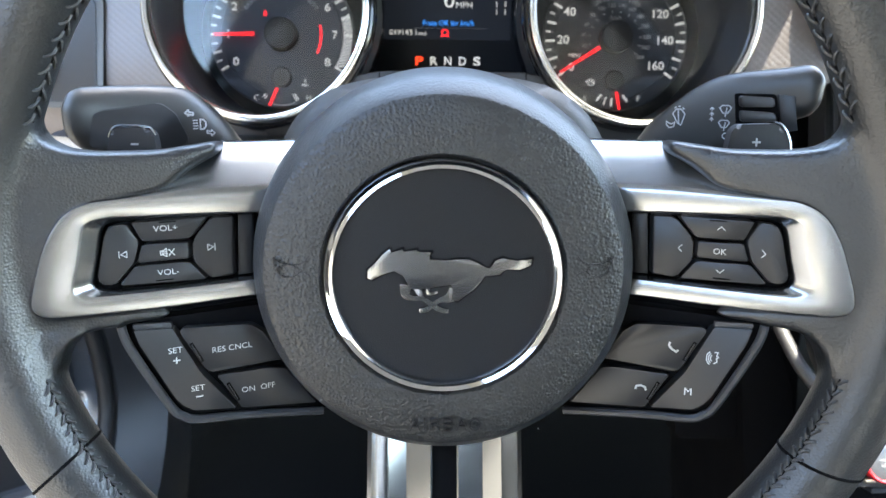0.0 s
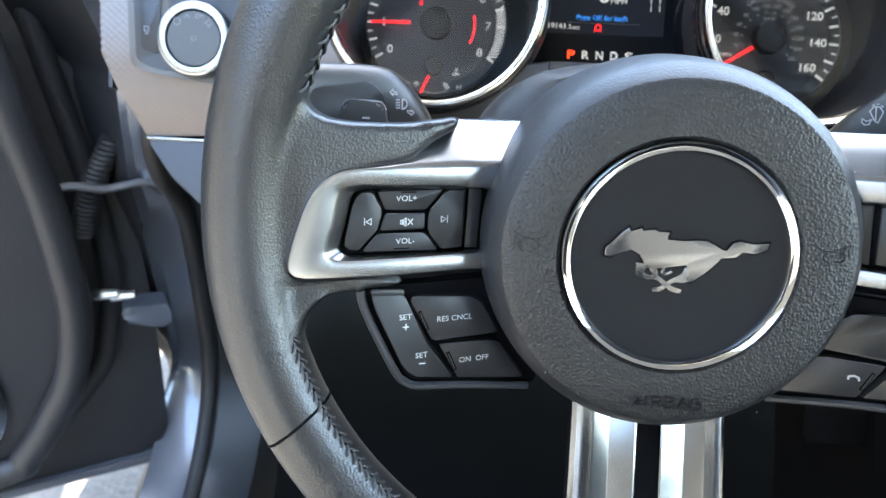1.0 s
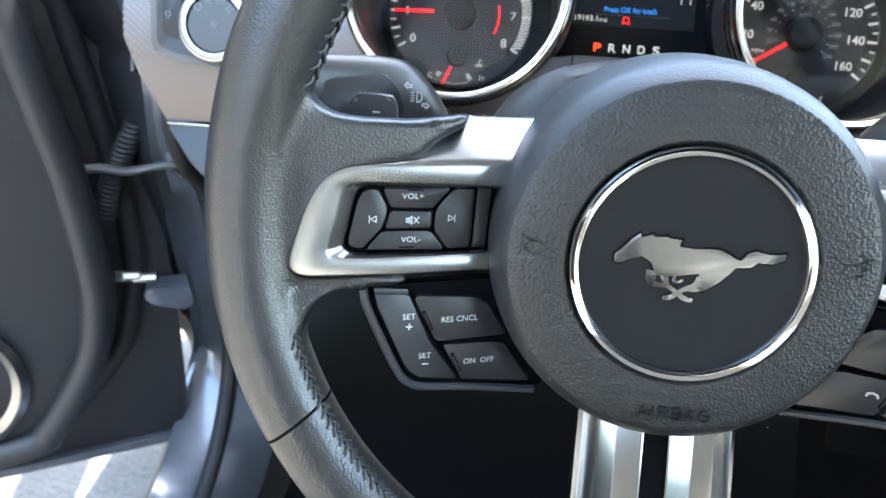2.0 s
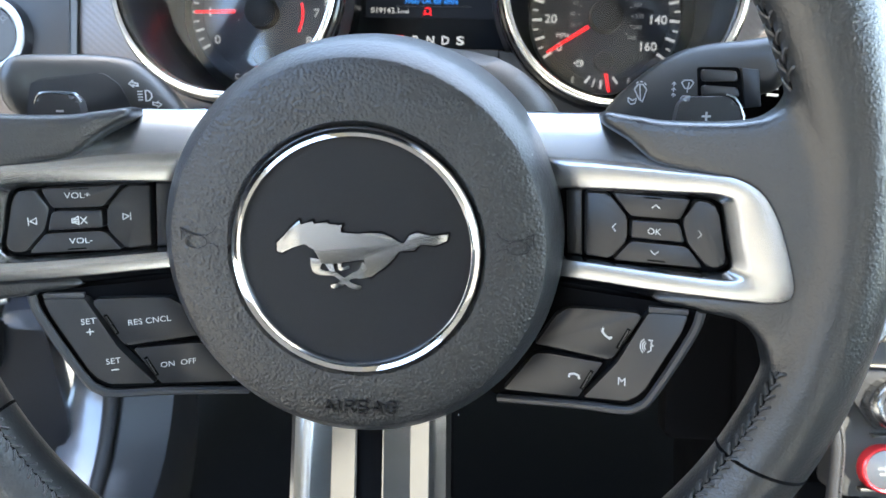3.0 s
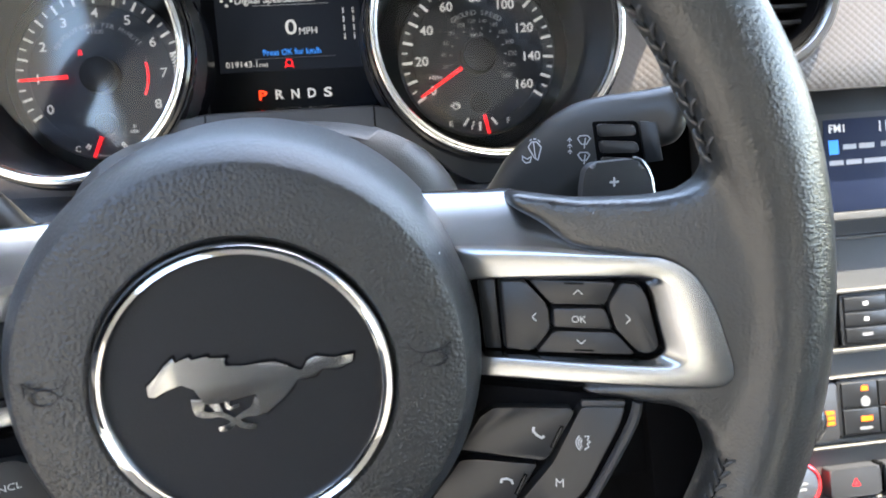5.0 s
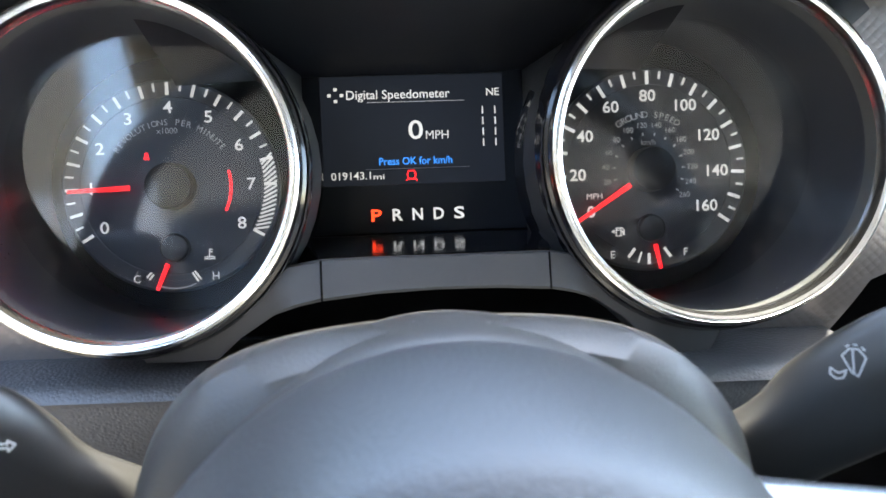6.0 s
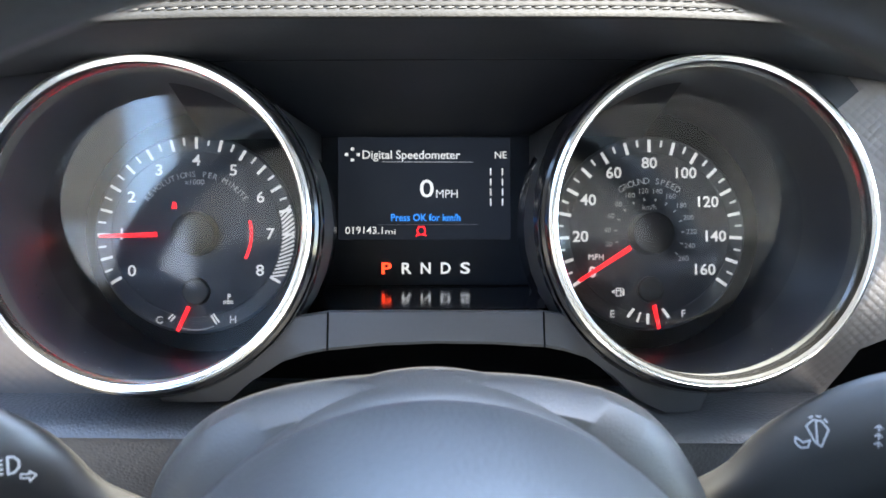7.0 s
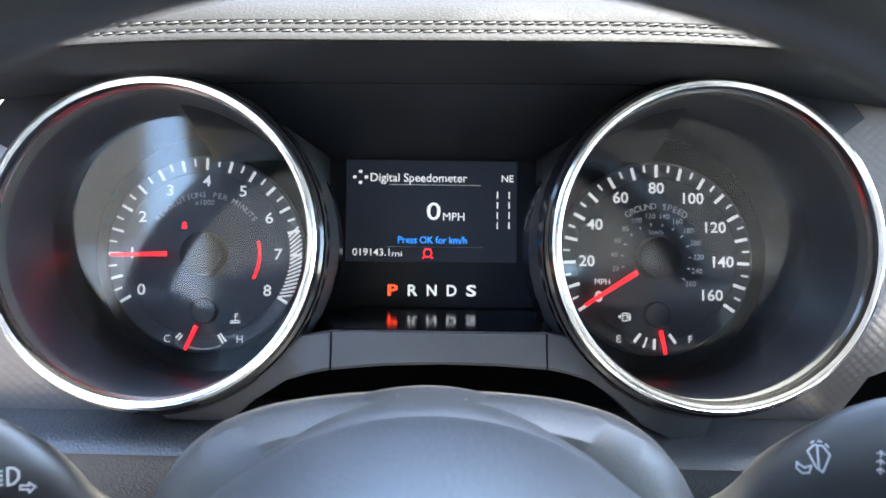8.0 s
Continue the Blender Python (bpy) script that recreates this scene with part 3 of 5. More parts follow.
def polar(cu, cv, r, a):
    return cu + r * math.cos(radians(a)), cv + r * math.sin(radians(a))


def tick_bm(bm, cu, cv, r0, r1, a, width, w=1.6, slant=0.0):
    p, q = Vector(polar(cu, cv, r0, a)), Vector(polar(cu, cv, r1, a + slant))
    d = (q - p).normalized()
    s = Vector((-d.y, d.x)) * width / 2
    prism([tuple(p + s), tuple(p - s), tuple(q - s), tuple(q + s)], w - 0.5, w, 0, bm=bm)


def arc_word(body, r, mid, size, material, parent, cu, cv, w, step):
    """Lettering set round an arc, its middle at the angle mid."""
    bm = bmesh.new()
    n = len(body)
    for i, ch in enumerate(body):
        if ch != " ":
            a = mid - (i - (n - 1) / 2) * step
            u, v = polar(cu, cv, r, a)
            word(ch, size, material, None, u, v, w, turn=a - 90, bm=bm)
    me = bpy.data.meshes.new("lettering")
    bm.to_mesh(me)
    bm.free()
    me.materials.append(material)
    ob = new("lettering", me)
    ob.parent = parent
    return ob


def needle(parent, cu, cv, a, r0, r1, w, h0, h1):
    d = Vector(polar(0, 0, 1, a))
    s = Vector((-d.y, d.x))
    p, q = Vector((cu, cv)) + d * r0, Vector((cu, cv)) + d * r1
    return part("needle", prism([tuple(p + s * h0), tuple(p - s * h0), tuple(q - s * h1), tuple(q + s * h1)], w - 0.8, w, 0.15, 1), lit_red, parent, "lit red needle")


def build_gauge(side):
    cu, ru = side * 126.0, -121.7 if side < 0 else 123.0
    rv, big = (RING_V, 1.0) if side < 0 else (RING_V + 1.0, 1.02)
    cv = DIAL_V
    gauge = part("gauge_tube", lathe([(r * big, w) for r, w in [(67.0, 97), (66.6, 80), (66.4, 40), (66.4, -9)]], 96, ru, rv), tube_black, cluster, "dark satin gauge tube")
    # front of the tube in a lighter colour that imitates reflected light
    part("tube_lip", lathe([(r * big, w) for r, w in [(67.4, 99), (66.9, 95), (66.6, 91), (66.7, 88)]], 96, ru, rv), tube_grey, gauge, "front lip of the tube, lighter grey as caught light")
    part("well", lathe([(r * big, w) for r, w in [(0.01, -8), (50, -8), (66.6, -8)]], 96, ru, rv), dial_grey, gauge, "dark floor of the tube")
    part("chrome_ring", lathe([(r * big, w) for r, w in [(66.6, 96), (66.8, 100.4), (67.6, 102.4), (68.8, 102.9), (69.5, 102.1), (70.1, 102.6), (71.2, 101.9), (72.0, 99.4), (72.4, 95)]], 128, ru, rv), ring_chrome, gauge, "bright chrome ring")
    part("ring_collar", lathe([(r * big, w) for r, w in [(72.2, 97), (73.6, 96), (75.2, 90), (76, 40)]], 96, ru, rv), gloss, gauge)
    dial = part("dial", lathe([(0.01, 0), (45, 0), (54.2, 0), (54.8, -0.5), (54.8, -6)], 96, cu, cv), dial_black, gauge, "dark grey gauge dial")
    part("dial_band", lathe([(45.6, 0.1), (45.8, 0.5), (46.3, 0.6), (53.4, 0.6), (54.0, 0.1)], 96, cu, cv), dial_grey, dial)
    top = 90.0
    if side < 0:
        span = 241.0
        for i in range(33):
            a = top + span / 2 - span * i / 32
            bm = bmesh.new()
            main = i % 4 == 0
            if i <= 26 or main:
                tick_bm(bm, cu, cv, 46.8 if i % 2 == 0 else 49.0, 53.2, a, 1.5 if i % 2 == 0 else 1.0, 1.1)
                part("tick", bm, lit_white, dial)
            else:
                bm.free()
        for i in range(9):
            a = top + span / 2 - span * i / 8
            u, v = polar(cu, cv, 40.2, a)
            word(str(i), 6.0, lit_white, dial, u, v, 0.9, name="numeral", wide=1.12, bold=0.01)
        hatch = bmesh.new()
        for i in range(17):
            tick_bm(hatch, cu, cv, 47.0, 53.6, 12 - 42 * i / 16, 0.95, 1.35, slant=5)
        part("hatching", hatch, lit_white, dial)
        band = bmesh.new()
        for a in range(14):
            tick_bm(band, cu, cv, 29.2, 30.6, 12.5 - 2.9 * a, 1.8, 0.9)
        part("red_band", band, lit_red, dial)
        arc_word("REVOLUTIONS PER MINUTE", 32.8, 90, 3.1, lit_grey, dial, cu, cv, 0.6, 5.1)
        word("x1000", 3.0, lit_grey, dial, cu - 1, cv + 28.4, 0.6)
        needle(gauge, cu, cv, 181.5, 19, 49.5, 8, 1.3, 0.85)
        warn = part("warning_light", prism([(cu - 13.5, cv + 14), (cu - 10.6, cv + 14), (cu - 11.3, cv + 17.6), (cu - 12.8, cv + 17.6)], 0.1, 0.6, 0), lit_red, dial)
        symbols = (("C", -19.6, -47.2), ("H", 20.2, -47.2))
    else:
        span = 248.0
        for i in range(33):
            a = top + span / 2 - span * i / 32
            bm = bmesh.new()
            main = i % 2 == 0
            tick_bm(bm, cu, cv, 45.8 if main else 49.0, 52.8, a, 1.7 if main else 1.1, 1.1)
            part("tick", bm, lit_white, dial)
        for i in range(9):
            a = top + span / 2 - span * i / 8
            u, v = polar(cu, cv, 39.4 - (2.2 if abs(i - 4) >= 2 and i > 4 else 0.0), a)
            word(str(i * 20), 6.0, lit_white, dial, u, v, 0.9, name="numeral", wide=1.06, bold=0.016)
        arc_word("GROUND SPEED", 29.4, 90, 3.5, lit_grey, dial, cu, cv, 0.6, 6.0)
        for i in range(14):
            a = top + span / 2 - span * (i * 20 / 1.609) / 160
            u, v = polar(cu, cv, 24.0, a)
            if i:
                word(str(i * 20), 2.9, lit_grey, dial, u, v, 0.6, name="numeral")
            bm = bmesh.new()
            tick_bm(bm, cu, cv, 18.4, 20.0, a, 0.7, 0.6)
            part("tick", bm, lit_grey, dial)
        word("km/h", 2.9, lit_grey, dial, cu, cv + 14.6, 0.6)
        word("MPH", 3.2, lit_white, dial, cu - 30.5, cv - 13.5, 0.6)
        needle(gauge, cu, cv, 212.5, 15, 49.5, 8, 1.4, 0.95)
        symbols = (("E", -21.8, -45.4), ("F", 18.6, -45.4))
    part("hub_cap", lathe([(0.01, 10.2), (9.5, 10), (11.4, 9), (12.0, 4), (12.2, 0)], 48, cu, cv), plastic, gauge, "black needle hub")
    sub = part("small_hub", lathe([(0.01, 3.6), (6.4, 3.4), (7.4, 2.4), (7.6, 0)], 40, cu, cv - 31.6), plastic, gauge)
    for body, du, dv in symbols:
        word(body, 4.0, lit_white, dial, cu + du, cv + dv, 1.6)
    small = bmesh.new()
    if side < 0:
        for a in (-131, -126, -54, -49):
            tick_bm(small, cu, cv - 31.6, 15.5 + (2 if a < -100 else 0), 21, a - 4, 0.8)
        part("small_scale", small, lit_white, dial)
        strokes([ring_line(24, 10, -112, -66, 0, 0)], 0.7, lit_grey, dial, cu, cv - 28.6, 1.3, name="small_arc")
        needle(gauge, cu, cv - 31.6, -114, 9, 23.5, 2.6, 1.2, 0.9)
        strokes([[(0, 2.6), (0, -1.4)], [(0, 2.4), (1.4, 2.4)], [(0, 1.2), (1.4, 1.2)], [(-2.6, -1.6), (-1.3, -1.2), (0, -1.6), (1.3, -1.2), (2.6, -1.6)], [(-2.6, -2.6), (-1.3, -2.2), (0, -2.6), (1.3, -2.2), (2.6, -2.6)]], 0.5, lit_white, dial, cu + 17.4, cv - 35.6, 1.2)
    else:
        for i, a in enumerate((-128, -110, -92, -74, -54)):
            tick_bm(small, cu - 1, cv - 31.6, 13.5, 19.5, a, 1.5 if i in (0, 2, 4) else 0.9)
        part("small_scale", small, lit_white, dial)
        needle(gauge, cu, cv - 31.6, -78, 9, 22.5, 2.6, 1.2, 0.9)
        strokes([[(-1.3, 2), (-1.3, -2.2), (1.3, -2.2), (1.3, 2), (-1.3, 2)], [(-0.8, 0.9), (0.8, 0.9)], [(1.3, 0.6), (2.4, 0.2), (2.4, -1.6), (3.0, -1.6), (3.0, 1.0), (2.0, 2.0)], [(-3.6, 0.2), (-2.4, 0.9), (-2.4, -0.5), (-3.6, 0.2)]], 0.55, lit_white, dial, cu - 17.8, cv - 33.0, 0.4, name="fuel_symbol")
    rows = []
    for r in (0.01, 22 * big, 44 * big, 66.0 * big):
        rows.append([(ru + r * math.cos(a), rv + r * math.sin(a), 38 + 0.11 * r * math.sin(a) + side * 0.12 * r * math.cos(a)) for a in [2 * math.pi * i / 64 for i in range(64)]])
    lens = part("lens", loft(rows, True), lens_glass, gauge, "clear reflective gauge lens")
    lens.visible_shadow = False
    for k in range(9):
        a = radians(-118 + 7.4 * k + random.uniform(-3, 3))
        r = 66.4 * big
        part("dust_speck", lathe([(0.01, 0.25), (0.2, 0.15), (0.25, 0)], 6), white, gauge, m=pose((ru + r * math.cos(a)) * K, (rv + r * math.sin(a)) * K, random.uniform(0.072, 0.088), -90, 0, 0))
    return gauge


for side in (-1, 1):
    build_gauge(side)

# the display between the gauges
display = part("display", prism([(-58, -38), (58, -38), (58, 45), (-58, 45)], 2, 6, 0.3), display_black, cluster, "black information display showing a digital speed reading")
part("screen", prism([(-48, -13), (46.5, -13), (46.5, 43), (-48, 43)], 6, 6.4, 0.1), screen_black, display)
DW = 6.9


def show(body, size, material, u0, u1, v, bold=0.006):
    """Display lettering that fills the stretch from u0 to u1."""
    xs = [p.co.x for p in glyph_mesh(body, bold).vertices]
    wide = (u1 - u0) / ((max(xs) - min(xs)) * size / 0.70)
    return word(body, size, material, display, (u0 + u1) / 2, v, DW, wide=wide, bold=bold)


show("Digital Speedometer", 4.6, lit_white, -34.9, 18.5, 33.2)
show("NE", 3.8, lit_white, 37.8, 44.4, 33.3)
show("0", 9.6, lit_white, -3.4, 4.2, 14.4)
show("MPH", 4.4, lit_white, 5.6, 17.4, 11.8, 0.0)
show("Press OK for km/h", 3.8, lit_blue, -19.2, 18.8, -1.2, 0.012)
show("019143.1", 3.9, lit_white, -43.6, -23.2, -8.2)
show("mi", 2.9, lit_white, -22.4, -16.8, -8.8)
for i, ch in enumerate("PRNDS"):
    u = -22.0 + 10.85 * i
    show(ch, 6.0, lit_p if ch == "P" else lit_white, u - 2.7, u + 2.7, -29.1, 0.02)
strokes([[(-26, 0), (28, 0)]], 0.3, faint, display, 0, -4.9, DW, name="rule")
strokes([[(-24, 0), (26, 0)]], 0.35, lit_grey, display, 0, 29.5, DW, name="rule")
for u in (35.6, 42.1):
    for k in range(4):
        strokes([[(0, 1.7), (0, -1.7)]], 0.7, lit_white, display, u, 24.2 - 5.6 * k, DW, name="lane_mark")
for du, dv in ((0, 3.0), (0, -3.0), (3.2, 0), (-3.2, 0)):
    part("pad_mark", prism([(-40.2 + du - 0.9, 33.5 + dv - 0.8), (-40.2 + du + 0.9, 33.5 + dv - 0.8), (-40.2 + du + 0.9, 33.5 + dv + 0.8), (-40.2 + du - 0.9, 33.5 + dv + 0.8)], DW - 0.2, DW, 0), lit_white, display)
strokes([[(-1.4, 2.4), (1.4, 2.4), (2.2, 0.4), (1.6, -1.8), (-1.6, -1.8), (-2.2, 0.4), (-1.4, 2.4)], [(-2.8, -2.6), (-1.2, -1.4)], [(2.8, -2.6), (1.2, -1.4)]], 0.6, lit_red, display, -2.7, -8.5, DW, name="warning_symbol")

# the frame between the rings: shelf, ledge and side cheeks
shelf = [[(-60, -38.5, 4), (60, -38.5, 4)], [(-56, -40, 40), (58, -40, 40)], [(-46, -45.9, 90), (51, -45.7, 90)]]
part("shelf", loft(shelf), gloss, cluster, "gloss black shelf under the display")
lower = [(-121, -87.6), (-104, -87.4), (-89, -86.2), (-79, -77.5), (-64, -67.9), (-54, -64.8), (-44.5, -63.1), (-22, -61.1), (2.5, -60.4), (27, -60.9), (49.5, -62.4), (59, -64.3), (69, -67.6), (82, -76.5), (95, -88.5), (108, -94.6), (126, -95.6)]
upper = [(-121, -80.4), (-104, -77.8), (-92, -72.6), (-78, -63.5), (-66, -53.1), (-58, -48.1), (-44.5, -46.1), (-22, -46), (2.5, -46.2), (27, -46.3), (49.5, -46.3), (62, -48.5), (70, -53.7), (82, -63.6), (96, -72.5), (108, -77.4), (124, -79.1)]


def lean(u):
    """The cheeks roll under towards their outer ends."""
    return 0.30 * max(0.0, abs(u) - 58)


def ledge(i0, i1, name, lift):
    a, b = upper[i0:i1], lower[i0:i1]
    rows = [[(u, v - 0.2, 86) for u, v in a], [(u, v, 91.4 + lift) for u, v in a], [(u, v - 1.0, 92.6 + lift) for u, v in a],
            [(u, v + 1.2, 94.6 + lift - lean(u)) for u, v in b], [(u, v, 93.6 + lift - lean(u)) for u, v in b], [(u, v + 1, 60) for u, v in b]]
    part(name, loft(rows), plastic, cluster, "matt black lower frame of the cluster")


ledge(6, 11, "ledge", 0.4)
ledge(0, 7, "cheek", 0.0)
ledge(10, 17, "cheek", 0.0)
for u, v0, v1 in ((-44.5, -46.7, -62.9), (49.5, -46.9, -62.2)):
    part("joint", tube([(u, v0, 92.9), (u, v1, 94.9)], 0.5, 6), dark, cluster)
for side in (-1, 1):
    rows = []
    for k in range(13):
        a = radians(-52 + 104 * k / 12)
        u0, v0 = side * 121.7 - side * 74.5 * math.cos(a), RING_V + 74.5 * math.sin(a)
        rows.append([(u0, v0, 95), (u0 + side * -3, v0 * 0.98, 70), (side * 57, max(-38, min(44, v0)), 7)])
    part("side_cheek", loft(rows), plastic, cluster, "black inner cheek beside the display")
part("backing", prism([(-200, -90), (200, -90), (200, 80), (-200, 80)], -8, -5, 0), dark, cluster)

# ---- the dashboard ----
dash = thing("dashboard", CLUSTER, "dark padded dashboard with stitched leather hood and knurled metal trim", "dashboard")


def extrude_profile(profile, us, warp=None):
    """A profile of (v, w) drawn out along u; warp(u, v, w) bends it."""
    rows = []
    for v, w in profile:
        rows.append([(u, *(warp(u, v, w) if warp else (v, w))) for u in us])
    return loft(rows)


def span(a, b, n):
    return [a + (b - a) * i / n for i in range(n + 1)]


def hood_warp(u, v, w):
    d = max(0.0, min(abs(u), 240) - 60) / 140.0
    k = min(1.0, max(0.0, (abs(u) - (224 if u > 0 else 262)) / 45.0))
    return v - 6.0 * d ** 2.2 * (1 if v > 40 else 0), w - 10.0 * d ** 2 - 66.0 * k * k * (3 - 2 * k) * (1 if w > 60 else 0)


brow = [(43.5, 5), (45.5, 12), (64.6, 85), (65.0, 87)]
part("brow_panel", extrude_profile(brow, span(-120, 122, 24), hood_warp), hood_black, dash, "matt black panel above the display")
lip = [(64.6, 87.4), (65.1, 89), (65.6, 110), (65.4, 134), (66.2, 141.0)]
part("hood_lip", extrude_profile(lip, span(-300, 240, 46), hood_warp), hood_black, dash, "black underside of the hood")
part("hood_joint", tube([(u, *hood_warp(u, 64.9, 87.6)) for u in span(-112, 114, 24)], 0.45, 6), dark, dash)
pad_line = [(66.2, 141.0), (66.8, 142.2), (68, 142.0), (70.0, 140.4), (71.2, 138.8), (72.2, 138.8), (74.2, 137.5), (75.4, 136.2), (76.6, 136.1), (84, 130.5), (95, 117), (108, 96), (122, 66), (142, 20), (172, -60), (209, -137), (300, -320), (390, -494)]
part("hood", extrude_profile(pad_line, span(-372, 1100, 130), hood_warp), hood_leather, dash, "grained grey leather hood")


# dark corners between the gauge rings and the hood
for side in (-1, 1):
    near, mid, far = [], [], []
    for i in range(31):
        a = radians(84 + (2.1 if side < 0 else 1.92) * i)
        reach = min(104.0, 73.5 / max(0.2, math.sin(a))) if a < math.pi else 104.0
        near.append((side * (121.7 - 75.0 * math.cos(a)), RING_V + 75.0 * math.sin(a), 90))
        u, v = side * (121.7 - reach * math.cos(a)), RING_V + reach * math.sin(a)
        far.append((u, v - 6.0 * (max(0.0, abs(u) - 60) / 140.0) ** 2.2 * max(0.0, math.sin(a)), 86 - 10 * (max(0.0, abs(u) - 60) / 140.0) ** 2))
        mid.append(tuple((p * 0.5 + q * 0.5) for p, q in zip(near[-1], far[-1])))
    back = [(u, v, w - 30) for u, v, w in far]
    part("hood_side", loft([near, mid, far, back]), hood_black, dash, "matt black side of the hood")


def hood_seam(v, w):
    bm = bmesh.new()
    for i in range(96):
        u = -236 + i * 4.9
        a, b = hood_warp(u, v, w), hood_warp(u + 4.2, v, w)
        tube([(u, a[0] - 0.5, a[1] + 0.1), (u + 1.2, a[0] + 0.1, a[1] + 0.75), (u + 3.0, b[0] + 0.2, b[1] + 0.75), (u + 4.3, b[0] + 0.6, b[1] + 0.0)], 0.45, 5, bm)
    tagged(part("hood_stitching", bm, hood_thread, dash, "grey thread"), kind="stuff")
    line = [(u, hood_warp(u, v, w)[0] + 1.4, hood_warp(u, v, w)[1] - 0.55) for u in span(-240, 240, 48)]
    part("seam_groove", tube(line, 0.3, 5), hood_leather, dash)


hood_seam(70.6, 139.3)
hood_seam(75.0, 136.6)


# knurled metal trim: rows of low pyramids
def knurl(poly, w, cell, high, name, material, parent, label=""):
    us, vs = [p[0] for p in poly], [p[1] for p in poly]

    def inside(u, v):
        hit = False
        for i in range(len(poly)):
            (a, b), (c, d) = poly[i - 1], poly[i]
            if (b > v) != (d > v) and u < (c - a) * (v - b) / (d - b) + a:
                hit = not hit
        return hit
    bm = bmesh.new()
    row = 0
    v = min(vs)
    while v < max(vs):
        u = min(us) + (cell / 2 if row % 2 else 0)
        while u < max(us):
            if inside(u, v) and math.hypot(u - 289, v - 9.5) > 56 and math.hypot(u + 300, v - 42) > 36 and min(math.hypot(u - k * 121.7, v - RING_V) for k in (-1, 1)) > 78:
                h = [(u - cell * 0.48, v), (u, v - cell * 0.40), (u + cell * 0.48, v), (u, v + cell * 0.40)]
                base = [bm.verts.new((x * K, y * K, (w - trim_fall(x, y)) * K)) for x, y in h]
                tip = [bm.verts.new(((u + (x - u) * 0.45) * K, (v + (y - v) * 0.45) * K, (w + high - trim_fall(u, v)) * K)) for x, y in h]
                for i in range(4):
                    bm.faces.new((base[i], base[(i + 1) % 4], tip[(i + 1) % 4], tip[i]))
                bm.faces.new(tip)
            u += cell
        v += cell * 0.44
        row += 1
    return tagged(part(name, bm, material, parent, label, sharp=180), kind="stuff")


TW = 70.0


def trim_fall(u, v):
    """The trim rolls away towards its lower edge."""
    return 0.003 * max(0.0, -28 - v) ** 2 if u < 0 else 0.0065 * max(0.0, -36 - v) ** 2


def round_ring(side, a0, a1, r=74.6):
    return [polar(side * 121.7, RING_V, r, a0 + (a1 - a0) * i / 24) for i in range(25)]


left_trim = [(-356, 60), (-356, -48), (-346, -72), (-330, -104), (-260, -100.0), (-190, -88.5), (-100, -89.5), *round_ring(-1, -82, -236), *[polar(-300, 42, 28, 35 - 250 * i / 24) for i in range(25)]]
right_trim = [*round_ring(1, 56, -98), (124, -98.5), (196, -100), (208, -70), (262, -48), (312, -55), (620, -57), (620, 40), (420, 62), *[polar(289, 9.5, 46, 80 - 340 * i / 36) for i in range(37)], (230, 66)]
for poly, parts_at in ((left_trim, [[(-354, 58), (-354, -48), (-344, -72), (-329, -102), (-262, -98.6), (-190, -87.5), (-104, -88.5), (-175, 58)]]), (right_trim, [[(110, 60), (110, -96), (192, -98), (206, -69), (262, -47), (312, -53.5), (616, -55.5), (616, 38), (420, 60)]])):
    bm = prism(poly, TW - 6, TW, 1.0)
    for k in range(13):
        bmesh.ops.bisect_plane(bm, geom=bm.verts[:] + bm.edges[:] + bm.faces[:], plane_co=(0, (-28 - 6 * k) * K, 0), plane_no=(0, 1, 0))
    for vert in bm.verts:
        vert.co.z -= trim_fall(vert.co.x, vert.co.y / K) * K
    panel = part("trim_panel", bm, alu, dash, "knurled satin metal trim panel")
    for p in parts_at:
        knurl(p, TW, 5.4, 0.17, "knurling", alu, panel)
part("trim_strip", prism([(-330, -103.6), (-262, -104.4), (-262, -106.4), (-329, -105.6)], TW - 22, TW - 15, 0.4), satin, dash, "thin bright strip")

# the padded lower dash
low_line = [(-86, 44), (-89.5, 60), (-92, 74), (-95.5, 84), (-99.5, 89.5), (-103.2, 91.2), (-105.4, 89.6), (-108, 89), (-130, 78), (-150, 56), (-160, 20)]
part("lower_pad", extrude_profile(low_line, span(-262, 196, 40)), soft_pad, dash, "black grained lower dash pad", m=pose(0, 0, 0, 0, 0, -1.9))
part("knee_panel", prism(rounded([(-330, -106), (-311, -133), (-284, -157), (-262, -182), (-256, -192), (-200, -192), (-200, -106)], 4), 30, 54, 3, 3), plastic, dash, "dark lower side panel")
# this knee panel's near-black colour stands in for the shade there
part("knee_panel", prism(rounded([(186, -56), (284, -50), (284, -330), (186, -330)], 4), -40, -14, 3, 3), dark, dash, "knee panel beside the centre stack, coloured near black as shade")
part("dash_end", prism([(62, 62), (-30, 62), (-70, 62), (-90, -330), (62, -330)], -354, -351, 0.5), plastic, dash, "dark end cap", m=Matrix(((0, 0, 1, 0), (1, 0, 0, 0), (0, 1, 0, 0), (0, 0, 0, 1))))

# the headlight switch
switch = thing("headlight_switch", CLUSTER, "round black headlight dial with chrome ring in a framed panel", "switch")
frame_line = [(-336, 6), (-333.5, -55), (-316, -60.5), (-272, -67), (-232, -68), (-228, 6)]
part("bezel", prism(rounded(frame_line, 5), TW - 3, TW + 3.2, 1.2), rib_metal, switch, "bright frame")
part("plate", prism(rounded([(-331, 4), (-329, -52), (-315, -56.8), (-272, -63.2), (-236, -64), (-233, 4)], 5), TW - 2, TW + 4.0, 0.8), plastic, switch, "black switch plate")
part("wheel_slot", prism(rounded([(-326, -8), (-325, -44), (-313, -48), (-311, -8)], 2), TW, TW + 4.6, 0.4), key_black, switch)
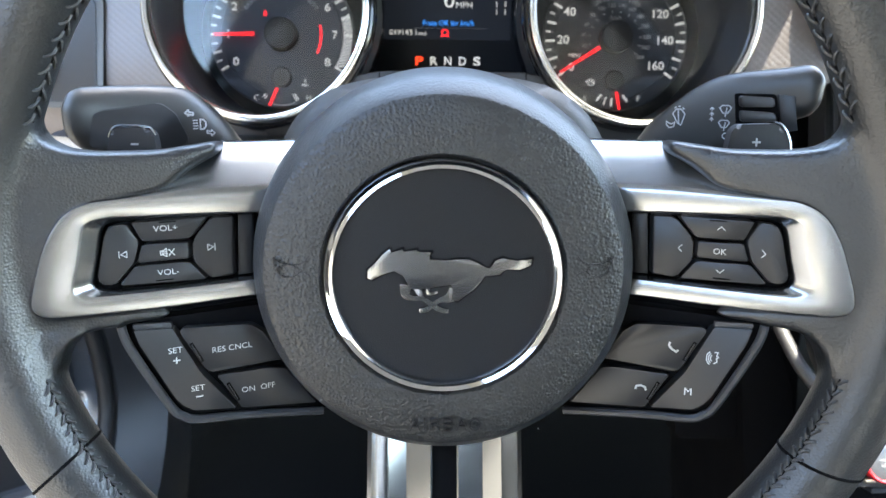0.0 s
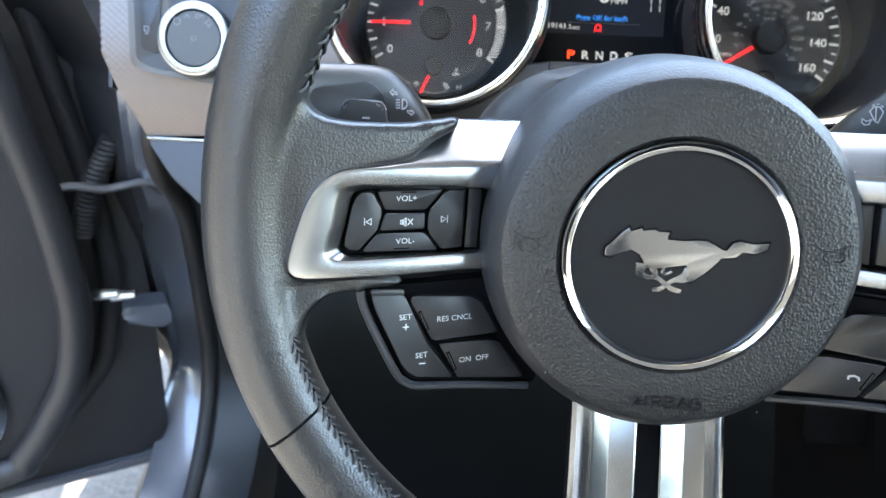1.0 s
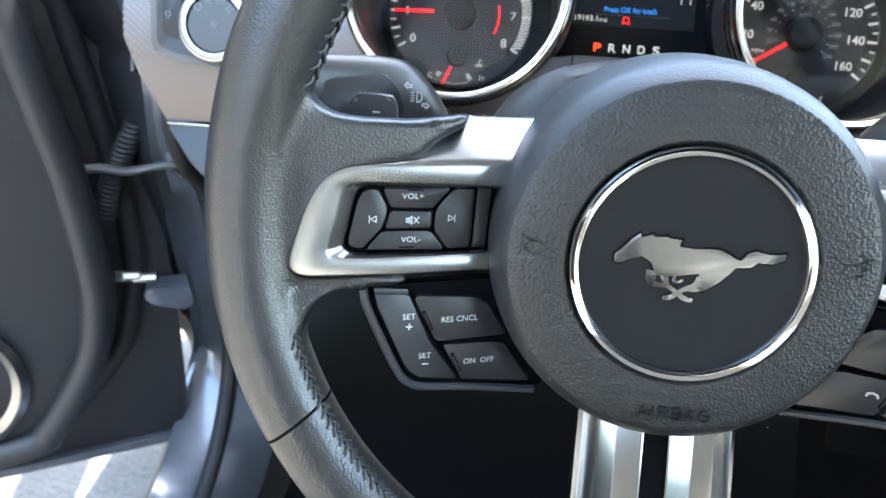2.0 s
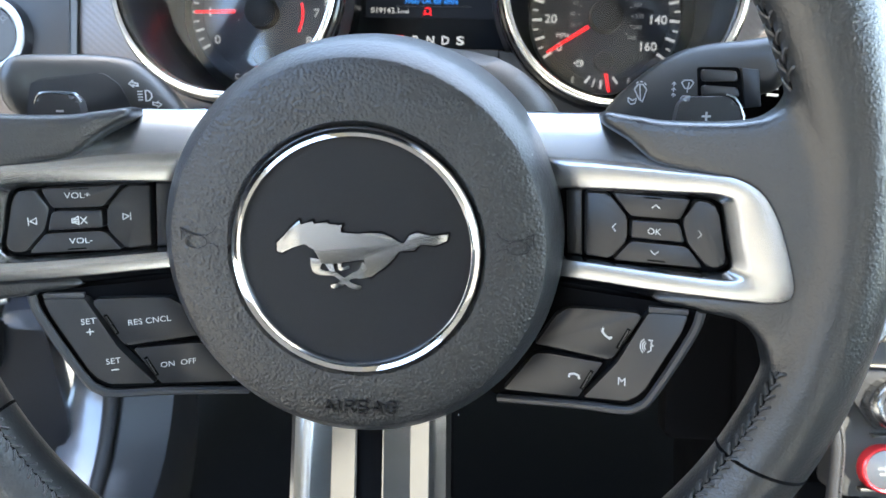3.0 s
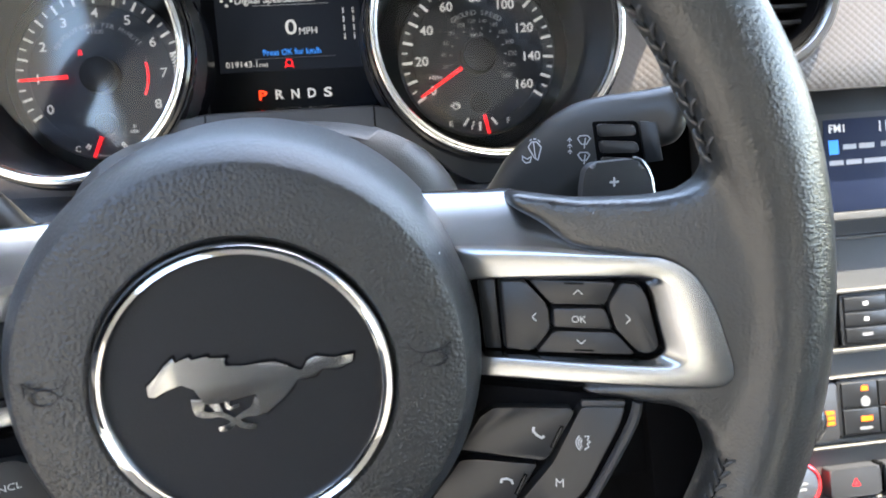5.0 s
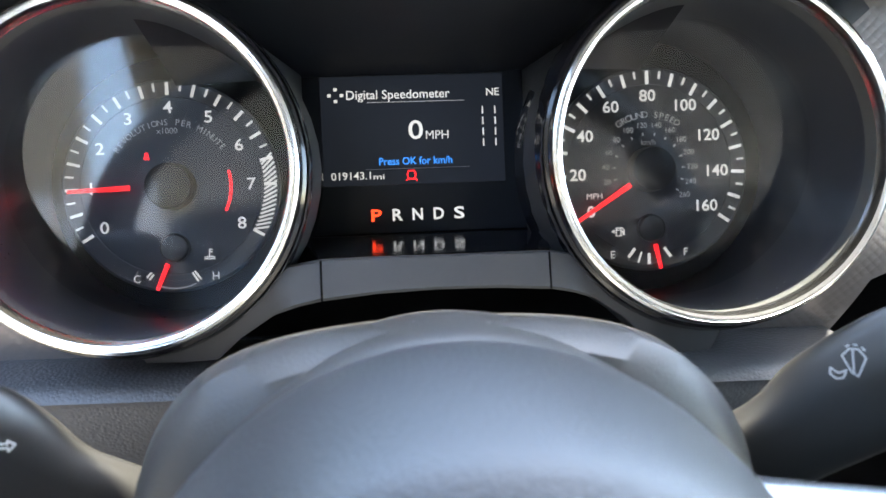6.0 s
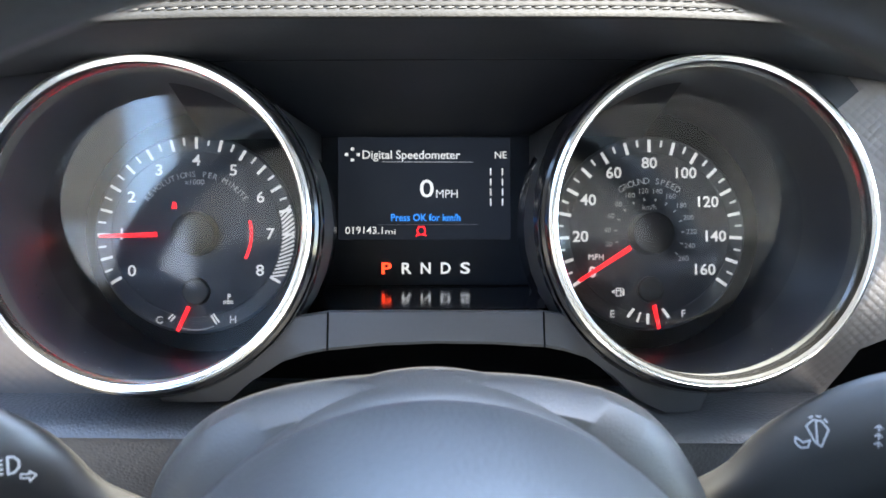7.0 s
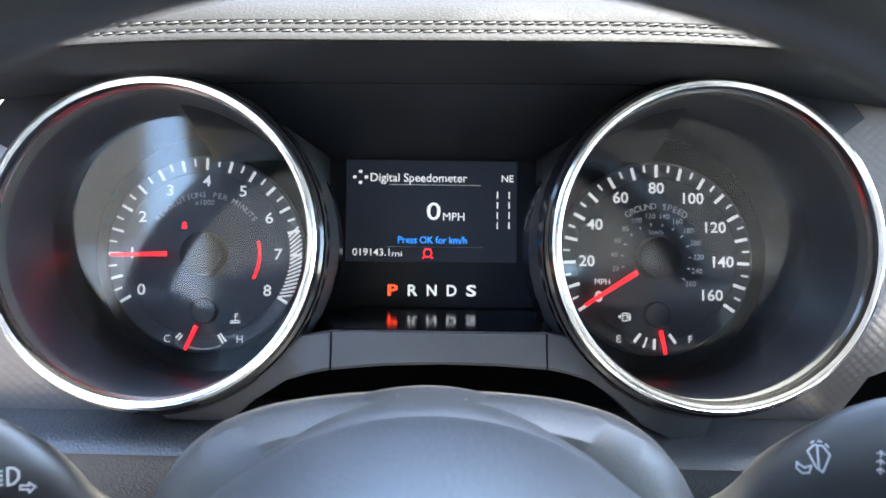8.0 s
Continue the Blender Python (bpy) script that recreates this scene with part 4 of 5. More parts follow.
SU, SV = -285.5, -37.0
part("ring", lathe([(26.4, TW + 3), (25.8, TW + 9), (24.8, TW + 12.0), (22.4, TW + 13.0), (19.6, TW + 12.6), (18.6, TW + 10)], 64, SU, SV), satin, switch, "satin chrome ring")
knob = part("knob", lathe([(0.01, TW + 11.4), (12, TW + 11.8), (18.2, TW + 11.4), (18.8, TW + 9)], 64, SU, SV), tube_grey, switch, "black turning knob")
for u, v, lines in ((0, 0, [ring_line(1.8, 10), [(-1, 0), (1, 0)]]), (-11.5, 11, [ring_line(2.4, 12)]), (10.5, 10.5, [ring_line(1.6, 10), [(0, 2.2), (0, 3.2)], [(2.2, 0), (3.2, 0)], [(-2.2, 0), (-3.2, 0)], [(0, -2.2), (0, -3.2)]]), (-4.5, 14.5, [[(-1.6, -0.8), (0, 1.2), (1.6, -0.8)]]), (3.5, 14.8, [[(-2, 1), (-2, -1), (0, -1.2), (1.6, 0), (0, 1.2), (-2, 1)], [(2.4, 0.8), (4, 0.8)], [(2.4, -0.8), (4, -0.8)]])):
    strokes(lines, 0.6, faint, knob, SU + u, SV + v, TW + 11.75, name="symbol")
strokes([[(-1.5, 3), (1.5, 3), (1.5, 0), (-1.5, 0), (-1.5, 3)], [(-1, -1.6), (1, -1.6)]], 0.6, faint, switch, -321, -32, TW + 4.7)
strokes([[(0, 0), (2.2, -3.2)]], 1.0, faint, knob, SU - 17, SV + 19, TW + 12.6, name="index_mark")


# round air vents
def build_vent(cu, cv, r, label):
    vent = thing("air_vent", CLUSTER, label, "air vent")
    part("surround", lathe([(r + 1, TW - 2), (r, TW + 8), (r - 2.5, TW + 11), (r - 6, TW + 10.6), (r - 8, TW + 8), (r - 10, TW + 1)], 72, cu, cv), satin, vent, "satin chrome ring")
    part("bowl", lathe([(r - 9, TW + 7), (r - 11, TW - 6), (r - 14, TW - 30), (0.01, TW - 34)], 64, cu, cv), dark, vent)
    for k in (-2, -1, 0, 1, 2):
        h = math.sqrt(max(1, (r - 12) ** 2 - (k * 10) ** 2))
        part("vane", prism(rounded([(cu - h, cv + k * 10 - 1.2), (cu + h, cv + k * 10 - 1.2), (cu + h, cv + k * 10 + 1.2), (cu - h, cv + k * 10 + 1.2)], 0.6, 2), TW - 24, TW - 8, 0.5), rubber, vent)
    part("vane_knob", lathe([(0.01, TW + 1), (7, TW + 0.4), (9, TW - 2), (9.5, TW - 8)], 32, cu, cv), rubber, vent)


build_vent(289, 9.5, 54, "round dashboard air vent with satin chrome ring")
build_vent(-300, 42, 34, "small side air vent with satin chrome ring")

# ---- steering column and stalks ----
column = thing("steering_column", WHEEL, "grey-black plastic steering column cover with two shoulders", "steering column")


def column_row(w, half, top, bottom, knee):
    right = [(0, top), (half * 0.30, top - 1.0), (half * 0.56, top - 4.5), (half * 0.76, top - 12), (half * 0.90, top - 25), (half * 0.99, top - 42), (half * 1.02, knee), (half * 0.98, knee - 30), (half * 0.8, bottom + 8), (half * 0.4, bottom), (0, bottom)]
    for _ in range(3):
        cut = [right[0]]
        for p, q in zip(right, right[1:]):
            cut += [(p[0] * 0.75 + q[0] * 0.25, p[1] * 0.75 + q[1] * 0.25), (p[0] * 0.25 + q[0] * 0.75, p[1] * 0.25 + q[1] * 0.75)]
        right = [*cut, right[-1]]
    line = [(u, v) for u, v in right] + [(-u, v) for u, v in reversed(right[1:-1])]
    return [(u, v, w) for u, v in line]


part("cover", loft([column_row(-84, 66, 66, -66, 10), column_row(-88, 80, 76, -74, 12), column_row(-96, 86, 80.5, -78, 12), column_row(-122, 92, 77.5, -80, 10), column_row(-150, 95, 70, -82, 6), column_row(-240, 98, 42, -88, -10)], True, caps=True), column_grain, column, "grained grey-black column cover")
part("collar", lathe([(70, -78), (79.2, -79), (80.6, -81), (81.4, -90), (81.0, -104), (79.6, -118), (77.0, -130), (70, -140)], 128), column_grain, column, "smooth round collar behind the wheel")
for u, v, w in ((-8, 81.0, -101), (12, 80.4, -97), (-34, 74.2, -95), (28, 76.8, -103), (-52, 62.4, -99), (3, 80.8, -112), (46, 66.8, -96)):
    part("dust_speck", lathe([(0.01, 0.2), (0.13, 0.12), (0.16, 0)], 6), white, column, m=pose(u * K, v * K, w * K, -70, 0, 0))
for side in (1, -1):
    line = [(side * 48, 74.6, -97), (side * 63, 67.2, -100), (side * 74.4, 55.4, -102), (side * 82.4, 40.4, -101), (side * 86, 22, -98)]
    part("shoulder_ridge", tube(curve(line, 5), [0.3] + [1.5] * 19 + [0.3], 8), column_grain, column, "raised ridge")


def stalk_w(u, v=0.0):
    return -109 + 0.70 * (abs(u) - 124)


def pillow(outline, w0, rise, spine, f=flat, steps=7):
    """A solid with that outline whose front swells to a soft crown over the spine."""
    bones = [Vector(p) for p in spine]

    def inward(p):
        p = Vector(p)
        best = None
        for a, b in zip(bones, bones[1:]):
            k = max(0.0, min(1.0, (p - a).dot(b - a) / (b - a).length_squared))
            c = a + (b - a) * k
            if best is None or (c - p).length < (best - p).length:
                best = c
        return best
    ends = [inward(p) for p in outline]
    rows = []
    for t, w in ((0.6, w0), (0.3, w0 * 0.86), (0.06, w0 * 0.62)):
        ring = [Vector(p) + (e - Vector(p)) * t for p, e in zip(outline, ends)]
        rows.append([(p.x, p.y, w + f(p.x, p.y)) for p in ring])
    for k in range(steps + 1):
        a = math.pi / 2 * k / steps
        t, h = 0.72 * (1 - math.cos(a)), rise * (math.sin(a) - 1)
        ring = [Vector(p) + (e - Vector(p)) * t for p, e in zip(outline, ends)]
        rows.append([(p.x, p.y, h + f(p.x, p.y)) for p in ring])
    return loft(rows, True, caps=True)


def build_stalk(side, name, label, outline, spine):
    st = thing(name, WHEEL, label, "stalk")
    body = part("lever", pillow(rounded(sided(outline, side), 6, 5), -18, 8.0, sided(spine, side), stalk_w), stalk_black, st, "satin black lever")
    return st, body


SY = math.degrees(math.atan(0.70))
right_line = [(70, 6), (84, 22), (104, 40), (112, 54.5), (122, 65), (131, 73), (140, 78.5), (150, 81.2), (166, 82.6), (177, 84.5), (181.5, 78), (180.5, 66), (177, 60), (160, 54.5), (150, 44), (120, 18), (96, -4)]
wiper, lever = build_stalk(1, "wiper_stalk", "black wiper stalk with a ribbed turning ring and white symbols", right_line, [(92, 16), (126, 46), (168, 69)])
barrel = part("turning_ring", prism(rounded([(145.4, 70.6), (161.2, 70.4), (163.8, 52.6), (147.4, 47.6)], 1.5), -10, 1.0, 0.5, f=stalk_w), dark, wiper, "black ribbed ring")
for k in range(3):
    v0 = 66.6 - k * 7.2
    part("rib", prism(rounded([(146.6 + k * 0.6, v0 + 3.0), (160.2 + k * 0.8, v0 + 2.2), (161.0 + k * 0.8, v0 - 2.4), (147.2 + k * 0.6, v0 - 2.6)], 1.6, 3), 0.4, 3.2 - abs(k - 0.8) * 0.8, 1.6, 3, f=stalk_w), stalk_black, barrel)
part("scale_ring", prism([(162.0, 70.2), (168.2, 69.4), (170.2, 53.4), (164.4, 52.4)], -8, 1.1, 0.3, f=stalk_w), key_black, wiper)
for k in range(4):
    a = 68.4 - k * 3.7
    strokes([[(163.4 + k * 0.6, a), (167.8 + k * 0.4, a - 0.3)]], 2.4 - 0.35 * k, white, wiper, 0, 0, 0, 0, "mark").matrix_basis = Matrix(((1, 0, 0, 0), (0, 1, 0, 0), (0.70, 0, 1, (1.2 - 109 - 0.70 * 124) * K), (0, 0, 0, 1)))


def on_stalk(lines, width, parent, u, v, side, scale=1.0):
    return strokes(lines, width, white, parent, side * u, v, stalk_w(u) + 0.15, -SY * side, scale=scale)


fan = [[(-3.4, 1.8), (-2, 3.2), (2, 3.2), (3.4, 1.8), (1.4, -1.2), (-1.4, -1.2), (-3.4, 1.8)], [(0, -3.2), (0.8, 1.8)]]
on_stalk(fan, 0.6, wiper, 142.2, 61.8, 1, 0.85)
on_stalk(fan, 0.6, wiper, 142.0, 54.6, 1, 0.8)
on_stalk(ring_line(1.4, 10) and [ring_line(1.4, 10)], 0.5, wiper, 142.8, 49.4, 1)
for k in range(3):
    on_stalk([[(-1.2, 0), (0, 1.2), (1.2, 0)], [(0, 1), (0, -1)]], 0.45, wiper, 136.8, 62.6 - 2.6 * k, 1, 0.8)
on_stalk([[(-2.2, 2.6), (-0.6, 4.6), (1.6, 4.6), (3.4, 2.4), (1.8, -2.6), (0.2, -1.6), (-2.2, 2.6)], [(0.8, -2), (0.2, 4.4)], [(-4.8, -1), (-2.8, -2.2), (-1, -1.2), (-1.6, -3.4), (-3.4, -3.8), (-4.8, -2.6), (-4.8, -1)]], 0.6, wiper, 122.4, 57.0, 1, 1.15)
on_stalk([[(-1.6, 5.8), (-0.8, 6.4)], [(0.4, 6.6), (1.4, 6.6)], [(2.6, 6.0), (3.4, 5.2)]], 0.6, wiper, 122.4, 57.0, 1, 1.0)

left_line = [(70, 6), (84, 20), (108, 41), (114.8, 54), (122, 64), (131, 72.4), (138, 74.4), (150, 75.2), (168, 74.8), (177.5, 74.2), (182, 66), (181.5, 52), (176, 44), (150, 40), (120, 14), (96, -4)]
signal, lever = build_stalk(-1, "turn_signal_stalk", "black turn signal stalk with grey sheen and white headlight symbols", left_line, [(92, 14), (126, 45), (168, 60)])
part("inlay", prism(rounded(sided([(131.0, 47), (135.6, 60.4), (141.6, 66.2), (163.6, 63.8), (168.2, 61.4), (170.6, 46), (140, 40)], -1), 2.0), -3, 0.5, 0.3, f=stalk_w), key_black, signal, "matt black inlay")
on_stalk([[(-0.4, 2.6), (1.2, 2.4), (2.5, 1.0), (2.5, -1.0), (1.2, -2.4), (-0.4, -2.6), (-0.4, 2.6)]], 0.75, signal, 125.6, 55.0, -1, 1.0)
for k in range(4):
    on_stalk([[(-3.6, 2.1 - 1.4 * k), (-1.4, 2.1 - 1.4 * k)]], 0.6, signal, 126.0, 55.0, -1)
on_stalk([[(-2.6, 0.9), (-0.6, 2.6), (-0.6, 1.5), (2.0, 0.9), (2.0, -0.5), (-0.6, 0.1), (-0.6, -0.9), (-2.6, 0.9)]], 0.8, signal, 130.2, 60.2, -1, 0.9)
on_stalk([[(2.6, -0.9), (0.6, -2.6), (0.6, -1.5), (-2.0, -0.9), (-2.0, 0.5), (0.6, -0.1), (0.6, 0.9), (2.6, -0.9)]], 0.6, signal, 121.8, 51.2, -1, 0.9)
on_stalk([[(-1.6, 2.0), (1.6, 0), (-1.6, -2.0), (-1.6, 2.0)]], 0.7, signal, 164.6, 54.0, -1, 0.8)
on_stalk([[(-1.6, 2.4), (1.6, 2.4), (2.0, -2.4), (-2.0, -2.4), (-1.6, 2.4)], [(-3.2, 3), (-3.6, -3)], [(3.2, 3), (3.6, -3)], [(-1, -0.6), (1, -0.6), (0, 1.2)]], 0.5, signal, 159.2, 54.2, -1, 1.1)

# ---- the centre stack ----
STACK = pose(0.36, 0.406, 0.506, 60, 0, 0)
stack_grey = mat("stack_grey", (0.060, 0.060, 0.060), 0.38, grain=("noise", 1800, 0.03))
stack = thing("centre_stack", STACK, "dark grey centre stack with radio, knobs and switch rows", "centre stack")
part("face", prism(rounded([(-70, -20), (-67, 40), (-82, 80), (-80, 290), (300, 290), (300, -20)], 8), -30, -4, 3.0, 3), stack_grey, stack, "satin dark grey stack face")
part("lower_face", prism(rounded([(-90, -60), (-90, -18), (300, -18), (300, -60)], 4), -60, -26, 1.0), dark, stack, "black recess")
for v, u0, u1, h, w in ((166.6, -80, 300, 2.4, 4), (129.4, -80, 300, 2.6, 3), (88.8, -46, 300, 3.2, 3.4), (70.5, -70, 300, 1.6, 2.0), (23.0, -46, 300, 2.0, 2.0), (-14.0, -54, 300, 2.4, 3.0)):
    part("trim_line", prism([(u0, v - h / 2), (u1, v - h / 2), (u1, v + h / 2), (u0, v + h / 2)], -5, w, 0.9, 3), rib_metal, stack, "raised rib")
radio = thing("radio", STACK @ pose(0, 0, 0.008), "car radio with navy lit display and eight black keys", "radio")
part("panel", prism(rounded([(-80, 168.5), (-80, 292), (300, 292), (300, 168.5)], 3), -4.5, -1, 1.0), plastic, radio, "black radio panel")
for i in range(2):
    for j in range(4):
        u, v = -62.5 + 29 * i, 245 - 22 * j
        key = part("key", prism(rounded([(u - 14.0, v - 10.4), (u + 14.0, v - 10.4), (u + 14.0, v + 10.4), (u - 14.0, v + 10.4)], 1.0), -1.5, 1.6, 0.8), key_black, radio)
        if j < 2 and i == 0:
            strokes([[(-6, 0), (6, 0)]], 2.6, faint, key, u, v, 1.6, name="bar")
        elif j < 2:
            strokes([[(-2, 2), (2, 2)], [(-2, -2), (2, -2)], [(0, 0), (2, 0)]], 0.8, faint, key, u, v, 1.6)
        elif (i, j) == (1, 2):
            part("symbol", lathe([(0.01, 0.4), (3.8, 0.4), (4.0, 0)], 24, u, v), white, key, m=pose(0, 0, 0.0015))
            part("symbol", lathe([(0.01, 0.7), (2.2, 0.7)], 16, u, v), key_black, key, m=pose(0, 0, 0.0015))
        else:
            strokes([[(-2.4, -1.4), (-0.8, -1.4), (-0.8, 1.2), (2.2, 1.2), (2.2, -0.8)], [(-2.4, 0.6), (0, 1.6)]], 1.4, faint, key, u, v, 1.6)
part("screen_frame", prism(rounded([(-19, 178), (-17, 251), (150, 251), (150, 178)], 2), -2, 2.2, 1.4, 3), stack_grey, radio, "grey screen surround")
screen = part("screen", prism([(-7, 184.5), (-4, 247), (140, 247), (140, 184.5)], 1.0, 2.9, 0.2), screen_navy, radio, "navy radio screen")
part("screen_sill", prism([(-16, 178.4), (-8, 184), (145, 184), (145, 178.4)], 1.0, 4.2, 1.0), stack_grey, radio)
word("FM1", 5.4, lit_white, screen, 5.5, 240.5, 3.1, wide=0.95, bold=0.012)
word("11:52", 6.8, lit_white, screen, 44.5, 240.0, 3.1, bold=0.012)
part("preset_box", prism([(-1.6, 223.4), (5.4, 223.4), (5.4, 233.0), (-1.6, 233.0)], 2.9, 3.1, 0), lit_blue, screen)
for u0, u1, v, h, m_ in ((8.5, 18, 228, 3.4, lit_grey), (20, 31, 228, 3.4, lit_grey), (36, 48, 228.2, 3.4, lit_grey), (58, 66, 240, 3.2, lit_grey), (-2, 8, 217.6, 3.2, lit_grey), (10, 21, 217.6, 3.2, lit_grey), (23, 46, 217.6, 3.2, lit_grey), (49, 64, 217.6, 3.2, lit_grey), (67, 71, 217.6, 3.2, lit_grey), (74, 90, 217.6, 3.2, lit_grey)):
    strokes([[(0, 0), (u1 - u0 - 0.6 * h, 0)]], h, m_, screen, u0 + 0.3 * h, v, 3.05, name="bar", thick=0.1)


def build_knob(cu, cv, r, name, label, cap):
    k = thing(name, STACK, label, "knob")
    bm = lathe([(r, -4), (r, 8), (r - 1.2, 13), (r - 3.5, 15.2), (r * 0.66, 15.6), (r * 0.62, 13.6), (r * 0.60, 12)], 64, cu, cv)
    part("ring", bm, satin, k, "knurled satin metal ring")
    part("cap", lathe([(0.01, 12.6), (r * 0.4, 12.8), (r * 0.60, 12.2), (r * 0.61, 10)], 48, cu, cv), cap, k, "dark cap")
    for i in range(48):
        a = 2 * math.pi * i / 48
        u, v = cu + (r + 0.1) * math.cos(a), cv + (r + 0.1) * math.sin(a)
        if i % 2 == 0:
            part("rib", tube([(u, v, 0), (u, v, 8), (u - 0.8 * math.cos(a), v - 0.8 * math.sin(a), 11)], 0.6, 5), satin, k)
    strokes([ring_line(2.2, 12), ring_line(1.0, 8)], 0.8, white, k, cu - 1, cv - 3, 12.95)
    strokes([[(-4, 0), (4, 0)]], 1.6, faint, k, cu - 1, cv + 4, 12.95, name="bar")
    return k


part("knob_panel", prism(rounded([(-80, 91), (-80, 128), (-5, 127), (-4, 91)], 3), -4, 0.5, 1.0), plastic, stack)
build_knob(-63.5, 104, 23, "volume_knob", "large round satin metal volume knob on the stack", plastic)
for k in range(6):
    strokes([[(-38.5, 0), (-23.5, 0)]], 0.9, dark, stack, 0, 120.5 - 3.8 * k, 0.6, name="grille_slot")
part("gap", prism([(-4, 91), (-4, 128), (3, 128), (2, 91)], -4, -2, 0), dark, stack)


def key_row(u0, v0, cols, rows, w, h, name, label, marks):
    pan = thing(name, STACK, label, "switch panel")
    part("panel", prism(rounded([(u0 - 2, v0 + 2), (u0 + cols * w + 2, v0 + 2), (u0 + cols * w + 2, v0 - rows * h - 2), (u0 - 2, v0 - rows * h - 2)], 2), -4, 0.6, 0.6), key_black, pan, "black key panel")
    for i in range(cols):
        for j in range(rows):
            u, v = u0 + (i + 0.5) * w, v0 - (j + 0.5) * h
            key = part("key", prism(rounded([(u - w / 2 + 0.5, v - h / 2 + 0.5), (u + w / 2 - 0.5, v - h / 2 + 0.5), (u + w / 2 - 0.5, v + h / 2 - 0.5), (u - w / 2 + 0.5, v + h / 2 - 0.5)], 0.8, 2), 0, 2.2, 0.9), key_black, pan)
            kind = marks.get((i, j))
            if kind == "orange":
                strokes([[(-2.6, 0), (2.6, 0)]], 3.0, lit_orange, key, u, v, 2.2, name="lamp")
            elif kind == "dot":
                strokes([[(-1.0, 0), (1.0, 0)]], 2.6, white, key, u, v, 2.2)
            elif kind == "wide":
                strokes([[(-3.2, 0), (3.2, 0)]], 2.2, faint, key, u, v, 2.2)
    return pan


key_row(5, 125.5, 3, 3, 32, 10.6, "audio_switch_panel", "black audio key panel with white symbols", {(0, 0): "dot", (1, 0): "dot", (2, 0): "dot", (0, 1): "dot", (1, 1): "wide", (2, 1): "dot", (0, 2): "wide", (1, 2): "dot", (2, 2): "dot"})
part("climate_panel", prism(rounded([(-70, 69), (-4, 67.6), (-4, 28), (-44, 27), (-62, 50)], 3), -4, 0.4, 1.0), plastic, stack)
build_knob(-36, 46, 17.2, "temperature_knob", "round satin metal temperature knob beside an orange lamp", plastic)
for k in range(3):
    strokes([[(-3.6, 0), (3.6, 0)]], 2.6, lit_orange, stack, -11.6, 47 - 3.6 * k, 0.6, name="lamp")
climate = key_row(-2, 67, 4, 2, 27, 18.4, "climate_switch_panel", "black climate key panel with orange lamps", {(1, 0): "dot", (2, 0): "wide", (3, 0): "dot", (2, 1): "dot"})
for u, v, w_ in ((15, 62, 3), (15, 41, 6.5), (34, 49, 5.5)):
    strokes([[(-w_ / 2, 0), (w_ / 2, 0)]], 3.4, lit_orange, climate, u, v, 2.4, name="lamp")
part("symbol", lathe([(0.01, 2.8), (3.4, 2.8), (3.6, 2.2)], 20, 15, 52.8), faint, climate)
for u, v, h in ((14, 34.6, 2.0), (44, 45, 2.6), (56, 46, 3.2), (46, 34, 1.8)):
    strokes([[(-4, 0), (4, 0)]], h, faint, climate, u, v, 2.4, name="bar")
start = thing("start_button", STACK, "round silver engine start button with bright red ring", "button")
part("ring", lathe([(16.4, -6), (16.3, 1.5), (15.6, 3.4), (14.4, 4.0), (13.4, 3)], 56, -38, 0.4), red_ring, start, "glossy red ring")
cap = part("cap", lathe([(0.01, 3.6), (8, 3.6), (13.0, 3.1), (13.8, 2)], 48, -38, 0.4), mat("brushed_cap", (0.42, 0.43, 0.44), 0.38, metal=1.0), start, "brushed metal cap")
strokes([[(-5, 0), (5, 0)]], 2.0, faint, cap, -38, 1.8, 3.7, name="bar")
strokes([[(-4, 0), (4, 0)]], 2.0, faint, cap, -38, -2.2, 3.7, name="bar")
toggles = thing("toggle_row", STACK, "row of dark metal toggle switches beside the start button", "switch row")
for i in range(4):
    u = 1 + 40.5 * i
    t_ = part("toggle", prism(rounded([(u - 18.2, -10.4), (u + 18.2, -10.4), (u + 18.2, 9.4), (u - 18.2, 9.4)], 2), -4, 6, 3.4, 4), plastic, toggles, "rounded grey toggle")
    part("cap_gap", prism([(u + 18.6, -11), (u + 22, -11), (u + 22, 10), (u + 18.6, 10)], -4, 3, 0), dark, toggles)
    if i == 0:
        strokes([[(-2.4, -1.8), (0, 2.2), (2.4, -1.8), (-2.4, -1.8)]], 1.0, lit_red, t_, u, -0.6, 6.0, name="hazard_symbol")
    elif i == 1:
        strokes([[(-8, 0), (-2, 0)]], 4.2, faint, t_, u, 0, 6.0, name="bar")
        strokes([[(1, -0.4), (9, -0.4)]], 2.2, faint, t_, u, 0, 6.0, name="bar")
part("release_tab", prism(rounded([(-47, -23.8), (-34, -23.8), (-34, -20.4), (-47, -20.4)], 1), -20, -2, 0.6), plastic, stack)
# padded edge of the console with its seam
edge = [(-104, 96, -26), (-96, 70, -12), (-84, 51, -4), (-75, 38, 0), (-70, 20, 2), (-71, -10, 2), (-73, -48, 0), (-76, -120, -6), (-80, -220, -14)]
part("edge_roll", tube(curve(edge, 6), 5.0, 10), soft_pad, stack, "padded leather edge")
bm = bmesh.new()
line = curve(edge, 12)
for a, b in zip(line[20:-1:1], line[21::1]):
    m_ = a + (b - a) * 0.7
    tube([a + Vector((1.2, 0, 4.6)), (a + m_) / 2 + Vector((1.6, 0, 5.3)), m_ + Vector((1.9, 0, 4.7))], 0.6, 5, bm)
tagged(part("edge_stitching", bm, hood_thread, stack, "grey thread"), kind="stuff")
